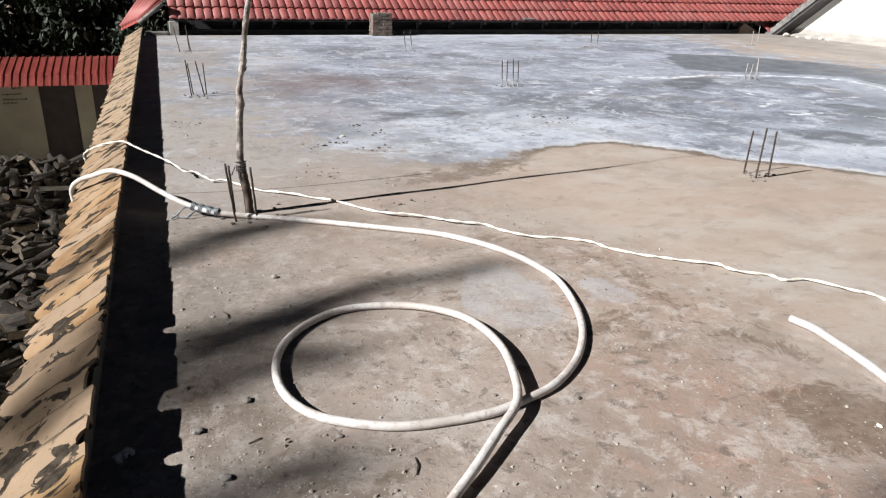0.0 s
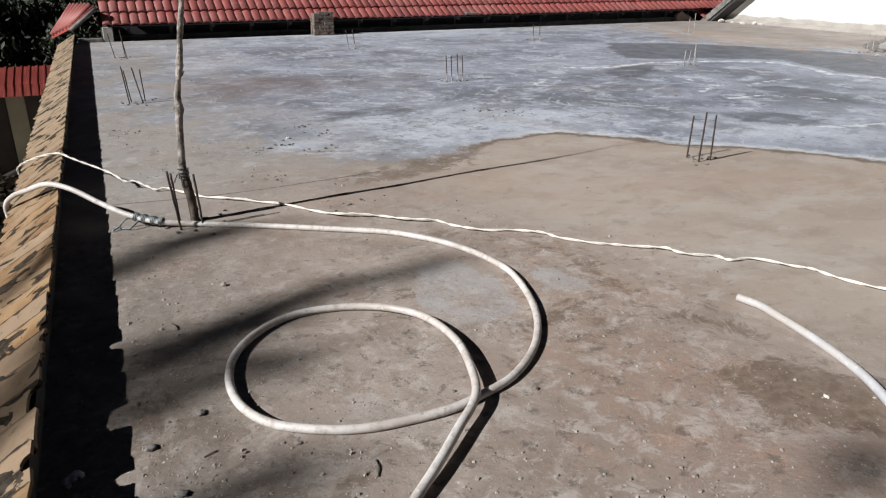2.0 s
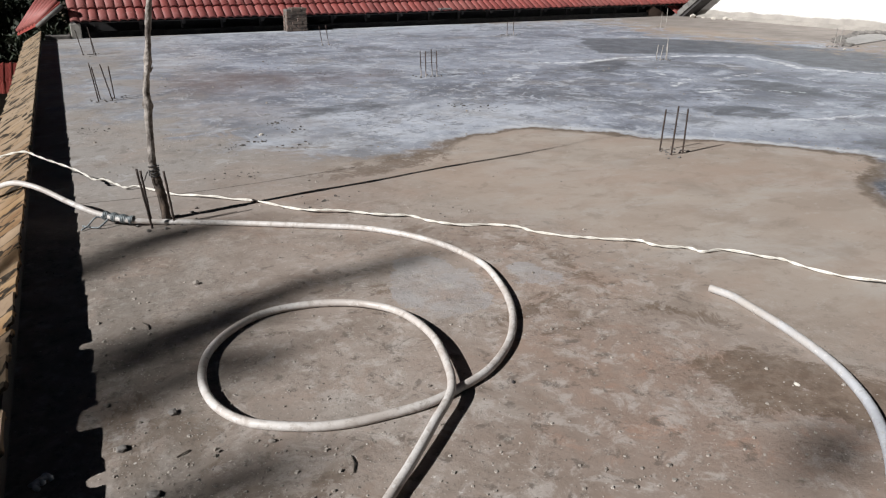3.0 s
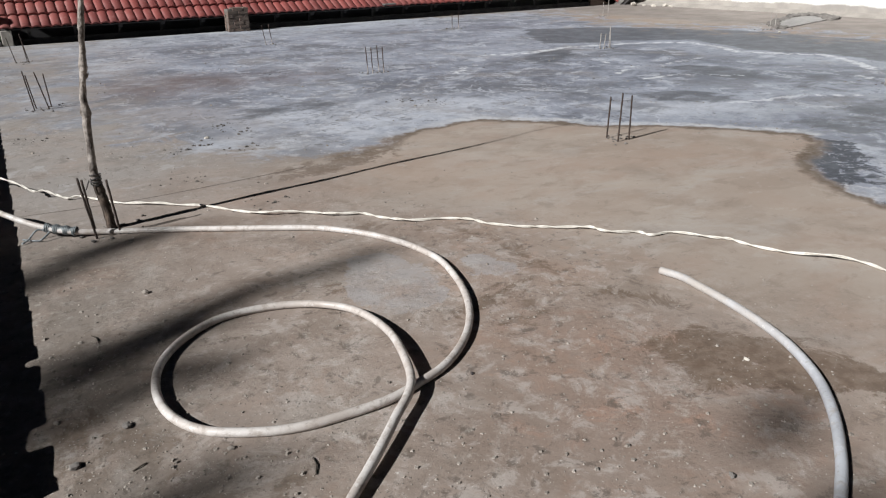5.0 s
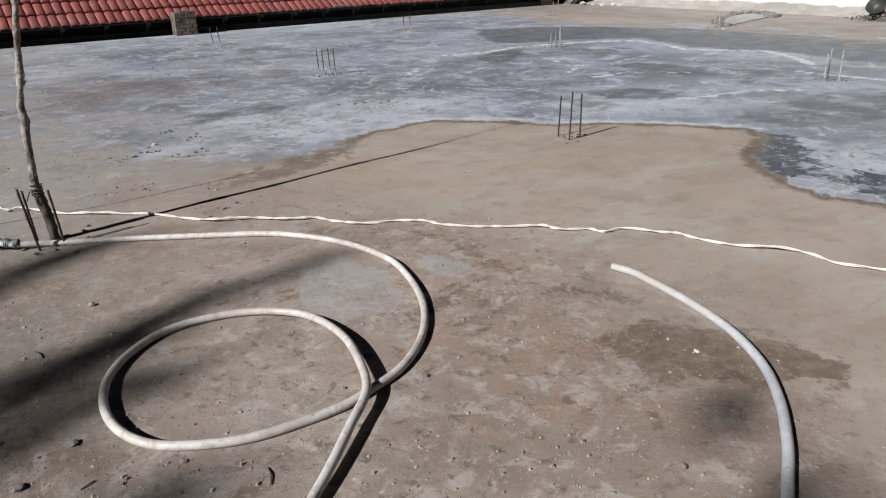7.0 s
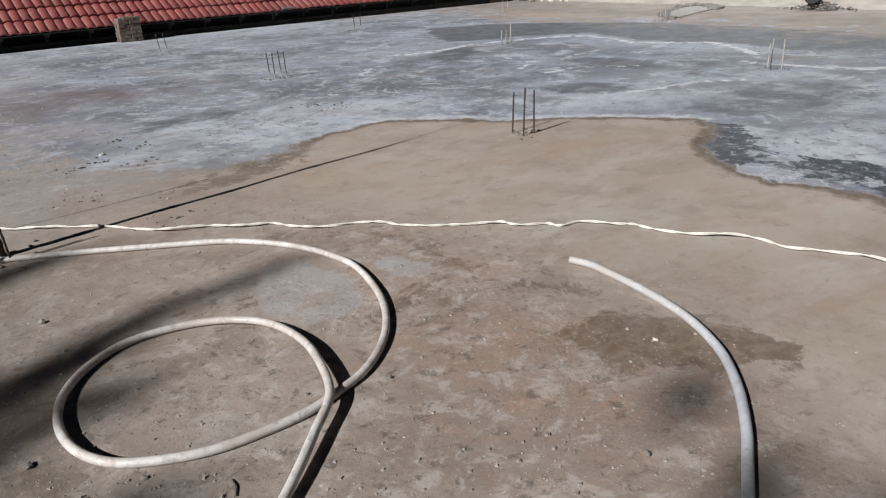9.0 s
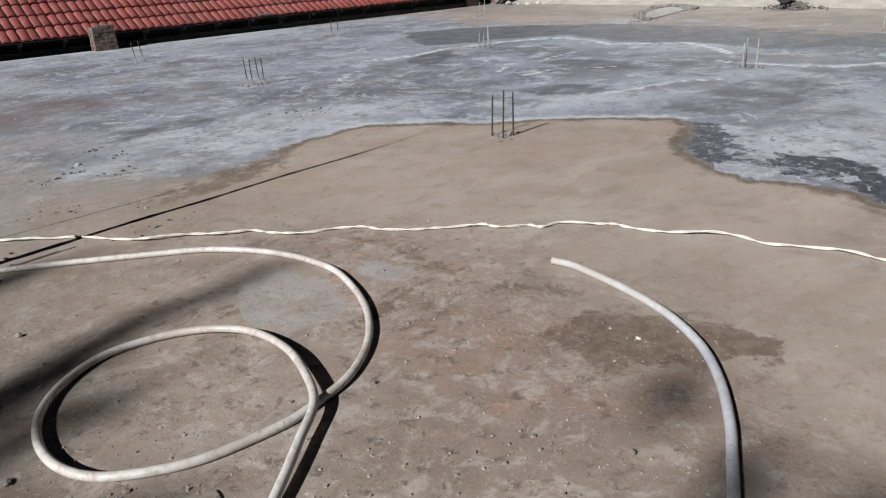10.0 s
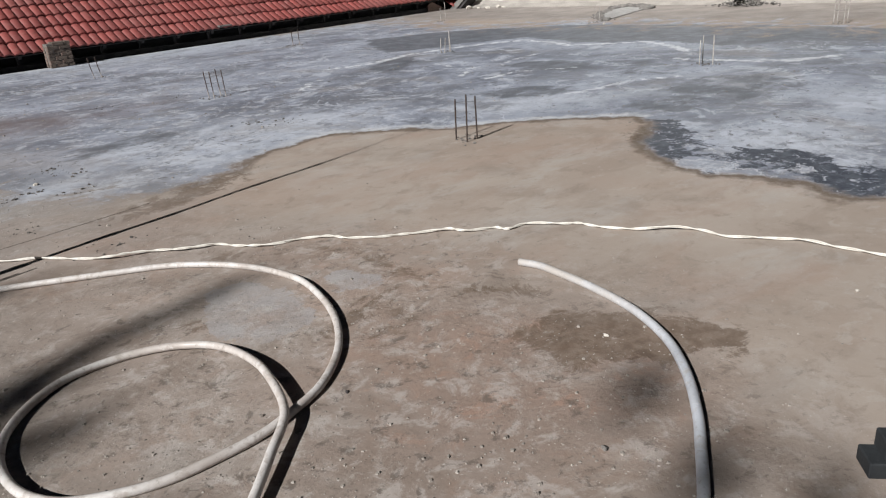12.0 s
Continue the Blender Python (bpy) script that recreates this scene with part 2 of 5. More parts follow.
def clay_tile_material(name, a, b, dirt, lichen_shade, vary):
    n = Nodes(name)
    c = n.mix(n.band(n.noise(7.0, 5), 0.35, 0.65), a, b)
    c = n.mix(n.math("MULTIPLY", n.random(), vary), c, dirt)
    pick = n.math("FRACT", n.math("MULTIPLY", n.random(), 7.31))
    c = n.mix(n.band(pick, 0.5, 0.85, 0.0, 0.6), c, (0.25, 0.195, 0.145))
    # dark joint lines along the long sides of each tile
    across = n.t.nodes.new("ShaderNodeSeparateXYZ")
    n.t.links.new(n.coord, across.inputs[0])
    side = n.math("ADD", n.math("ABSOLUTE", across.outputs[1]), n.math("MULTIPLY", n.math("SUBTRACT", n.noise(11.0, 5, 0.6), 0.5), 0.09))
    c = n.mix(n.band(side, 0.101, 0.113, 0.0, 0.85), c, (0.03, 0.023, 0.017))
    c = n.mix(n.band(n.math("ABSOLUTE", across.outputs[1]), 0.110, 0.1135, 0.0, 0.9), c, (0.02, 0.016, 0.012))
    world_pos = n.t.nodes.new("ShaderNodeNewGeometry").outputs["Position"]
    c = n.mix(n.band(n.noise(40.0, 4, 0.6), 0.55, 0.75, 0.0, 0.4), c, dirt)
    c = n.mix(n.band(n.noise(2.6, 5, 0.6, None, 0.4, world_pos), 0.48, 0.66, 0.0, 0.45), c, (0.34, 0.25, 0.17))
    # colour shifts to a paler beige towards the far end of the parapet
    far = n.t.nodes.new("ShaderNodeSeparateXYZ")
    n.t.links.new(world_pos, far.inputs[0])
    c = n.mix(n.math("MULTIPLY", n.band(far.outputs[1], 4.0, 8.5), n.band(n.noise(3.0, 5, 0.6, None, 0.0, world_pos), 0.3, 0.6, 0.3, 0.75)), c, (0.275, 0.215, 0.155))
    c = n.mix(n.band(n.noise(17.0, 6, 0.7, None, 0.6, world_pos), 0.60, 0.66, 0.0, 0.7), c, (0.075, 0.055, 0.038))
    # crisp dark blotches: lichen growth plus leaf shadows and gaps painted into the colour
    c = n.mix(n.band(n.noise(7.0, 4, 0.5, (0.85, 1.25, 1.0), 0.6, world_pos), 0.557, 0.572, 0.0, lichen_shade), c, n.mix(n.band(n.noise(30.0, 4, 0.6, None, 0.0, world_pos), 0.4, 0.62), (0.012, 0.010, 0.008), (0.040, 0.033, 0.026)))
    n.bump(n.noise(50.0, 4), 0.35, 0.004)
    n.bsdf.inputs["Specular IOR Level"].default_value = 0.12
    return n.done(c, 0.95)


def roof_tile_material(name, island):
    n = Nodes(name)
    c = n.mix(n.random(island), (0.300, 0.074, 0.065), (0.210, 0.054, 0.050))
    pos = n.t.nodes.new("ShaderNodeNewGeometry").outputs["Position"]
    c = n.mix(n.band(n.noise(0.35, 4, 0.6, None, 0.0, pos), 0.48, 0.66, 0.0, 0.35), c, (0.315, 0.140, 0.125))
    c = n.mix(n.band(n.noise(5.0, 6, 0.7, None, 0.4, pos), 0.52, 0.66, 0.0, 0.4), c, (0.34, 0.155, 0.14))
    c = n.mix(n.band(n.noise(9.0, 6, 0.7, None, 0.0, pos), 0.54, 0.70, 0.0, 0.6), c, (0.15, 0.055, 0.047))
    c = n.mix(n.band(n.noise(21.0, 5, 0.7, None, 0.0, pos), 0.62, 0.70, 0.0, 0.6), c, (0.50, 0.36, 0.31))
    n.bump(n.noise(60.0, 3, 0.5, None, 0.0, pos), 0.25, 0.003)
    return n.done(c, 0.62)


def hose_material(name, clean, dull, dust, tip=None):
    """Plastic rubbed with cement: dull stretches, dust smears and small scuffs."""
    n = Nodes(name)
    c = n.mix(n.band(n.noise(5.0, 6, 0.65), 0.38, 0.62), clean, dull)
    c = n.mix(n.band(n.noise(16.0, 7, 0.72, None, 0.5), 0.50, 0.64, 0.0, 0.6), c, dust)
    if tip:
        along = n.t.nodes.new("ShaderNodeSeparateXYZ")
        n.t.links.new(n.coord, along.inputs[0])
        c = n.mix(n.math("MULTIPLY", n.band(along.outputs[1], tip[0], tip[1]), n.band(n.noise(9.0, 5, 0.65), 0.3, 0.6, 0.45, 0.9)), c, dust)
    c = n.mix(n.band(n.noise(48.0, 5, 0.7), 0.58, 0.68, 0.0, 0.5), c, tuple(x * 0.6 for x in dust))
    c = n.mix(n.band(n.noise(30.0, 5, 0.7), 0.60, 0.68, 0.0, 0.5), c, (0.72, 0.71, 0.70))
    n.bump(n.noise(70.0, 4, 0.65), 0.2, 0.003)
    return n.done(c, n.band(n.noise(16.0, 5), 0.4, 0.65, 0.42, 0.7))


M_FLOOR = floor_material()
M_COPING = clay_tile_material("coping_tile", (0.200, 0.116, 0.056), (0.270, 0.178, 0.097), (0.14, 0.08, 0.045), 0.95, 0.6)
M_ROOF = roof_tile_material("roof_tile", False)
M_ROOF_FAR = roof_tile_material("roof_tile_joined", True)
M_PARAPET = plain("parapet_render", (0.085, 0.078, 0.068), (0.05, 0.047, 0.042), 4.0, 0.9, relief=0.6)
M_SLAB_EDGE = plain("slab_side", (0.30, 0.28, 0.26), (0.18, 0.17, 0.16), 3.0, 0.9)
M_HOSE = hose_material("dusty_white_pvc", (0.60, 0.575, 0.555), (0.45, 0.405, 0.375), (0.30, 0.25, 0.215))
M_HOSE_GREY = hose_material("dusty_grey_pvc", (0.53, 0.555, 0.60), (0.41, 0.425, 0.46), (0.41, 0.375, 0.345), (1.1, 2.0))
M_HOSE_BORE = plain("hose_bore", (0.05, 0.05, 0.05), (0.03, 0.03, 0.03))
M_TAPE = plain("binding_cord", (0.27, 0.30, 0.315), (0.07, 0.085, 0.095), 40.0, 0.5, relief=0.4)
M_CABLE = plain("cream_cable", (0.74, 0.71, 0.65), (0.56, 0.53, 0.47), 20.0, 0.45, relief=0.05)
M_RUST = plain("rusty_bar", (0.062, 0.04, 0.031), (0.035, 0.026, 0.023), 30.0, 0.75, relief=0.5, fine=120.0)
M_BAR_PALE = plain("cement_splashed_bar", (0.44, 0.42, 0.395), (0.24, 0.21, 0.19), 9.0, 0.8, relief=0.5, fine=120.0)
def splashed_bar_material():
    n = Nodes("half_splashed_bar")
    z = n.t.nodes.new("ShaderNodeSeparateXYZ")
    n.t.links.new(n.coord, z.inputs[0])
    h = n.math("ADD", z.outputs[2], n.math("MULTIPLY", n.math("SUBTRACT", n.noise(24.0, 5, 0.7), 0.5), 0.3))
    n.bump(n.noise(120.0, 3), 0.5, 0.003)
    return n.done(n.mix(n.band(h, 0.03, 0.13), (0.36, 0.33, 0.31), (0.055, 0.036, 0.030)), 0.8)


M_BAR_SPLASH = splashed_bar_material()
M_WIRE = plain("binding_wire", (0.06, 0.05, 0.05), (0.03, 0.03, 0.03), 30.0, 0.6)
M_BARK = plain("pale_bark", (0.40, 0.36, 0.33), (0.075, 0.06, 0.052), 15.0, 0.9, relief=1.0, fine=55.0, dist=0.012)
M_BRICK = plain("old_brick", (0.145, 0.095, 0.078), (0.18, 0.145, 0.12), 9.0, 0.95, relief=0.7, vary=0.4)
M_MORTAR = plain("mortar", (0.17, 0.155, 0.14), (0.11, 0.10, 0.09), 9.0, 0.95, relief=0.7)
M_TIMBER = plain("dark_timber", (0.055, 0.05, 0.05), (0.03, 0.028, 0.03), 5.0, 0.8)
M_GREY_TIMBER = plain("weathered_timber", (0.20, 0.19, 0.18), (0.10, 0.095, 0.09), 8.0, 0.85)
M_POST = plain("limewashed_post", (0.50, 0.47, 0.43), (0.32, 0.30, 0.27), 6.0, 0.9)
M_DARK = plain("dark_wall", (0.05, 0.048, 0.05), (0.03, 0.03, 0.032), 2.0, 0.9)
M_CREAM = plain("cream_wall", (0.42, 0.40, 0.33), (0.33, 0.31, 0.25), 1.2, 0.9)
M_DOOR = plain("brown_door", (0.052, 0.042, 0.042), (0.036, 0.029, 0.03), 3.0, 0.6)
M_SHEET = plain("red_sheet", (0.38, 0.085, 0.07), (0.29, 0.062, 0.052), 2.0, 0.45, relief=0.1)
M_INK = plain("faded_black_paint", (0.06, 0.06, 0.06), (0.09, 0.09, 0.085), 20.0)
M_EARTH = plain("earth", (0.17, 0.135, 0.09), (0.26, 0.21, 0.14), 0.7, 0.95, relief=0.8, fine=9.0, dist=0.05)
M_LOG = plain("firewood_bark", (0.038, 0.028, 0.020), (0.012, 0.010, 0.008), 12.0, 0.95, relief=0.9, vary=0.5)
M_LOG_END = plain("firewood_cut", (0.135, 0.102, 0.072), (0.055, 0.042, 0.031), 20.0, 0.9, relief=0.6)
M_LEAF = plain("leaf", (0.026, 0.040, 0.016), (0.013, 0.022, 0.009), 3.0, 0.65, vary=0.6, island=True)
M_TRUNK = plain("trunk_bark", (0.12, 0.10, 0.08), (0.07, 0.06, 0.05), 6.0, 0.95, relief=1.0, fine=25.0)
M_STONE = plain("pebble", (0.43, 0.39, 0.35), (0.27, 0.235, 0.205), 9.0, 0.9, vary=0.55, island=True)
M_RUBBLE = plain("rubble", (0.21, 0.195, 0.18), (0.12, 0.11, 0.105), 6.0, 0.95, relief=0.9)
M_PALE_ROCK = plain("pale_rock", (0.58, 0.54, 0.48), (0.40, 0.37, 0.33), 6.0, 0.95, relief=0.9)
M_BUCKET = plain("black_rubber", (0.02, 0.02, 0.022), (0.035, 0.035, 0.035), 9.0, 0.5)
M_PLASTIC = plain("torn_plastic", (0.55, 0.58, 0.62), (0.40, 0.42, 0.45), 20.0, 0.4)


def gable_wall_material():
    n = Nodes("whitewashed_wall")
    z = n.t.nodes.new("ShaderNodeSeparateXYZ")
    n.t.links.new(n.coord, z.inputs[0])
    h = n.math("ADD", z.outputs[2], n.math("MULTIPLY", n.math("SUBTRACT", n.noise(1.6, 6, 0.65), 0.5), 0.22))
    white = n.mix(n.band(n.noise(14.0, 5, 0.7), 0.60, 0.68, 0.0, 0.7), (0.82, 0.82, 0.80), (0.35, 0.34, 0.31))
    cream = n.mix(n.band(n.noise(2.2, 5), 0.35, 0.65), (0.37, 0.345, 0.315), (0.29, 0.27, 0.25))
    n.bump(n.noise(9.0, 5), 0.5, 0.02)
    return n.done(n.mix(n.band(h, 0.20, 0.27), cream, white), 0.9)


M_GABLE = gable_wall_material()


# ---- mesh helpers ----
def part(name, bm, material, parent=None, label="", smooth=False):
    """Links a bmesh as one mesh object, under a thing or a part where one is given."""
    me = bpy.data.meshes.new(name)
    bm.to_mesh(me)
    bm.free()
    for m in (material if isinstance(material, (list, tuple)) else [material]):
        me.materials.append(m)
    if smooth:
        me.polygons.foreach_set("use_smooth", [True] * len(me.polygons))
    ob = new(name, me)
    ob.parent = parent
    if label:
        ob["label"] = label
    return ob


def share(name, me, m, parent):
    """One more object on a mesh that others use too."""
    ob = new(name, me)
    ob.parent = parent
    ob.matrix_basis = m
    return ob


def empty(name, x=0.0, y=0.0, z=0.0):
    ob = new(name)
    ob.location = (x, y, z)
    ob.empty_display_size = 0.05
    return ob


def box(bm, lo, hi, bevel=0.0, m=None):
    c = [(a + b) / 2 for a, b in zip(lo, hi)]
    s = [b - a for a, b in zip(lo, hi)]
    mat = (m or Matrix()) @ Matrix.Translation(c) @ Matrix.Diagonal((*s, 1))
    made = bmesh.ops.create_cube(bm, size=1.0, matrix=mat)
    if bevel:
        es = list({e for v in made["verts"] for e in v.link_edges})
        bmesh.ops.bevel(bm, geom=es, offset=bevel, segments=1, affect="EDGES")


def smooth_path(pts, per=8):
    """Catmull-Rom through the points."""
    P = [Vector(p) for p in pts]
    P = [P[0] * 2 - P[1], *P, P[-1] * 2 - P[-2]]
    out = []
    for i in range(1, len(P) - 2):
        a, b, c, d = P[i - 1:i + 3]
        for k in range(per):
            t = k / per
            out.append(0.5 * (2 * b + (c - a) * t + (2 * a - 5 * b + 4 * c - d) * t * t + (3 * b - a - 3 * c + d) * t ** 3))
    out.append(P[-2])
    return out


def tube(bm, path, radius, sides=10, close=True, mat=0):
    """A tube along a path; radius is a number or a function of 0..1 along it."""
    rings, n = [], len(path)
    up = Vector((0, 0, 1))
    first = (path[1] - path[0]).normalized()
    side = first.cross(up) if abs(first.z) < 0.9 else Vector((1, 0, 0))
    for i, p in enumerate(path):
        d = (path[min(i + 1, n - 1)] - path[max(i - 1, 0)]).normalized()
        side = (side - d * side.dot(d)).normalized()
        other = d.cross(side)
        r = radius(i / (n - 1)) if callable(radius) else radius
        rings.append([bm.verts.new(p + (side * math.cos(a) + other * math.sin(a)) * r) for a in (2 * math.pi * k / sides for k in range(sides))])
    for a, b in zip(rings, rings[1:]):
        for k in range(sides):
            f = bm.faces.new((a[k], a[(k + 1) % sides], b[(k + 1) % sides], b[k]))
            f.material_index, f.smooth = mat, True
    if close:
        for r in (rings[0][::-1], rings[-1]):
            bm.faces.new(r).material_index = mat
    return rings


def prism(bm, outline, axis, lo, hi):
    """Extrudes a closed outline of 2D points along an axis ('x': points are y, z; 'y': x, z; 'z': x, y)."""
    def at(p, w):
        return {"x": (w, *p), "y": (p[0], w, p[1]), "z": (*p, w)}[axis]
    a = [bm.verts.new(at(p, lo)) for p in outline]
    b = [bm.verts.new(at(p, hi)) for p in outline]
    for i in range(len(a)):
        j = (i + 1) % len(a)
        bm.faces.new((a[i], a[j], b[j], b[i]))
    bm.faces.new(a[::-1])
    bm.faces.new(b)
    bmesh.ops.recalc_face_normals(bm, faces=bm.faces[:])


def rock(bm, x, y, z, r, rng, flat=0.6):
    made = bmesh.ops.create_icosphere(bm, subdivisions=1, radius=r)
    spin = Matrix.Rotation(rng.uniform(0, 6.3), 3, "Z")
    for v in made["verts"]:
        q = v.co * rng.uniform(0.7, 1.25)
        v.co = spin @ Vector((q.x * 1.25, q.y * 0.85, q.z * flat)) + Vector((x, y, z))


# ---- ground, slab and parapet ----
FAR_Y, WALL_X, NEAR_Y, GROUND = 17.33, 17.25, -4.0, -3.0

bm = bmesh.new()
bmesh.ops.create_grid(bm, x_segments=60, y_segments=60, size=400, matrix=Matrix.Translation((0, 0, GROUND)))
tagged(part("ground", bm, M_EARTH), "bare brown earth yard below the roof terrace", "ground", kind="structure")


def inside_polygon(px, py, poly):
    res = np.zeros(px.shape, bool)
    for (x0, y0), (x1, y1) in zip(poly, poly[1:] + poly[:1]):
        cross = (y0 > py) != (y1 > py)
        res ^= cross & (px < (x1 - x0) * (py - y0) / (y1 - y0 + 1e-12) + x0)
    return res


def distance_to(px, py, line):
    best = np.full(px.shape, 1e9)
    for (x0, y0), (x1, y1) in zip(line, line[1:]):
        dx, dy = x1 - x0, y1 - y0
        t = np.clip(((px - x0) * dx + (py - y0) * dy) / (dx * dx + dy * dy + 1e-12), 0, 1)
        best = np.minimum(best, np.hypot(px - x0 - t * dx, py - y0 - t * dy))
    return best


def spot(px, py, x, y, rx, ry, turn=0.0):
    c, s = math.cos(radians(turn)), math.sin(radians(turn))
    u, v = (px - x) * c + (py - y) * s, -(px - x) * s + (py - y) * c
    return np.clip(1.5 - np.hypot(u / rx, v / ry), 0, 1)


# edge of the newer cement wash, from the parapet round to the open side
WASH = [(-0.6, 8.9), (0.02, 8.6), (0.63, 7.3), (1.18, 6.2), (1.74, 5.7), (2.17, 5.46), (2.59, 5.43), (3.3, 5.85), (4.05, 5.98), (4.47, 5.42),
        (4.81, 4.97), (5.24, 4.64), (5.61, 4.23), (5.95, 3.72), (5.88, 3.4), (5.23, 3.19), (4.83, 2.83), (4.65, 2.28), (4.75, 1.75), (4.62, 1.33),
        (4.95, 1.0), (6.0, 0.1), (7.2, -4.0)]
WASH_END = [(12.4, -4.0), (13.0, 1.0), (13.3, 3.5), (13.6, 6.0), (13.9, 8.5), (13.6, 10.4), (12.6, 12.4), (13.4, 15.0), (14.0, 17.6), (-0.6, 17.6)]
xs = np.concatenate([np.arange(-0.42, 6.5, 0.06), np.arange(6.5, WALL_X + 0.3, 0.16)])
ys = np.concatenate([np.arange(NEAR_Y, 0.4, 0.2), np.arange(0.4, 7.0, 0.06), np.arange(7.0, FAR_Y, 0.14), [FAR_Y]])
gx, gy = np.meshgrid(xs, ys)
fx, fy = gx.ravel(), gy.ravel()
sd = np.minimum(distance_to(fx, fy, WASH), distance_to(fx, fy, WASH_END) * 0.35)
sd = np.where(inside_polygon(fx, fy, WASH + WASH_END), sd, -sd)
LINES = [[(6.76, 10.0), (7.5, 9.7), (8.53, 9.9), (9.1, 9.8), (10.01, 9.5), (10.6, 9.0), (10.55, 8.4), (10.2, 7.72), (10.5, 7.1), (10.84, 6.6), (10.6, 6.15), (10.42, 5.89), (10.04, 5.41)],
         [(9.32, 5.2), (9.29, 4.98), (9.4, 4.3), (9.54, 3.73), (10.11, 3.4)], [(8.06, 7.32), (8.69, 7.52), (9.18, 7.56)], [(7.09, 6.7), (7.67, 6.7), (7.97, 6.48), (8.26, 6.1)],
         [(7.12, 7.19), (7.75, 7.6), (7.73, 7.32)], [(7.96, 8.5), (7.71, 7.96)], [(5.42, 8.57), (5.92, 9.05), (6.3, 9.17)], [(6.67, 5.02), (7.18, 4.88), (7.65, 4.83), (8.09, 4.46)]]
line = np.zeros(fx.shape)
for k, l in enumerate(LINES):
    line = np.maximum(line, (1.0 if k < 2 else 0.72) * np.clip(1.0 - distance_to(fx, fy, l) / 0.17, 0, 1))
def patch(poly, soft):
    d = distance_to(fx, fy, poly + poly[:1])
    return np.clip(0.5 + np.where(inside_polygon(fx, fy, poly), d, -d) / soft, 0, 1)


# damp brown-grey belt before the dry strip along the white wall
dark = 0.9 * patch([(10.0, 12.9), (11.2, 12.4), (12.0, 11.5), (12.85, 9.93), (13.05, 8.2), (13.15, 7.2), (13.2, 5.6), (12.9, 3.7), (12.4, 2.0), (11.4, 2.0), (11.5, 4.3), (10.7, 5.2), (10.88, 6.06), (11.0, 6.8), (10.5, 7.8), (10.85, 8.55), (10.95, 9.27), (10.2, 9.95), (9.2, 10.3), (8.6, 10.6), (9.2, 11.8)], 0.55)
dark = np.maximum.reduce([dark, 0.55 * spot(fx, fy, 7.6, 9.2, 1.2, 0.45, 35), 0.55 * spot(fx, fy, 8.3, 6.6, 0.5, 1.2), 0.5 * spot(fx, fy, 6.6, 5.6, 0.5, 0.8, 40), 0.5 * spot(fx, fy, 2.6, 7.6, 0.9, 0.4, 10), 0.52 * spot(fx, fy, 7.75, 3.55, 0.9, 0.9), 0.5 * spot(fx, fy, 6.77, 3.62, 0.8, 0.45, -35), 0.45 * spot(fx, fy, 8.4, 5.2, 0.9, 0.7)])
puddle = np.maximum.reduce([patch([(5.95, 3.54), (6.01, 3.30), (5.41, 2.87), (4.84, 2.62), (4.69, 2.70), (5.08, 3.01)], 0.25), patch([(5.40, 2.44), (5.43, 2.24), (5.56, 2.08), (5.50, 1.90), (5.45, 1.76), (5.22, 1.68), (5.21, 1.50), (5.20, 1.33), (4.79, 1.21), (4.67, 1.35), (4.71, 1.49), (4.88, 1.62), (5.10, 1.74), (5.24, 1.95), (5.27, 2.17), (5.27, 2.36)], 0.14), 0.8 * patch([(5.17, 2.14), (5.33, 1.99), (5.26, 1.93), (5.09, 2.09)], 0.12),
                            0.9 * np.clip(1.4 - distance_to(fx, fy, [(4.71, 2.71), (4.68, 2.47), (4.66, 2.24), (4.72, 1.96), (4.79, 1.76), (4.76, 1.58), (4.68, 1.41)]) / 0.06, 0, 1), 0.35 * np.clip(1.4 - distance_to(fx, fy, [(5.6, 3.1), (5.2, 2.7), (5.1, 2.2), (5.2, 1.5), (5.4, 1.0)]) / 0.3, 0, 1)])
plate = np.maximum.reduce([patch([(4.91, 2.64), (5.03, 2.31), (4.95, 2.22), (4.75, 2.38), (4.71, 2.51)], 0.12), patch([(4.76, 2.29), (4.95, 2.10), (4.86, 1.98), (4.74, 2.00), (4.68, 2.21)], 0.1), patch([(5.24, 1.90), (5.17, 1.80), (5.07, 1.70), (5.02, 1.78)], 0.1)])
slurry = np.maximum(0.95 * patch([(1.46, 3.40), (1.67, 3.35), (1.74, 3.07), (1.71, 2.73), (1.62, 2.64), (1.49, 2.63), (1.41, 2.59), (1.31, 2.70), (1.28, 2.86), (1.26, 3.01)], 0.14), patch([(1.98, 3.06), (2.11, 3.05), (2.16, 2.75), (2.06, 2.73), (1.91, 2.82)], 0.16))
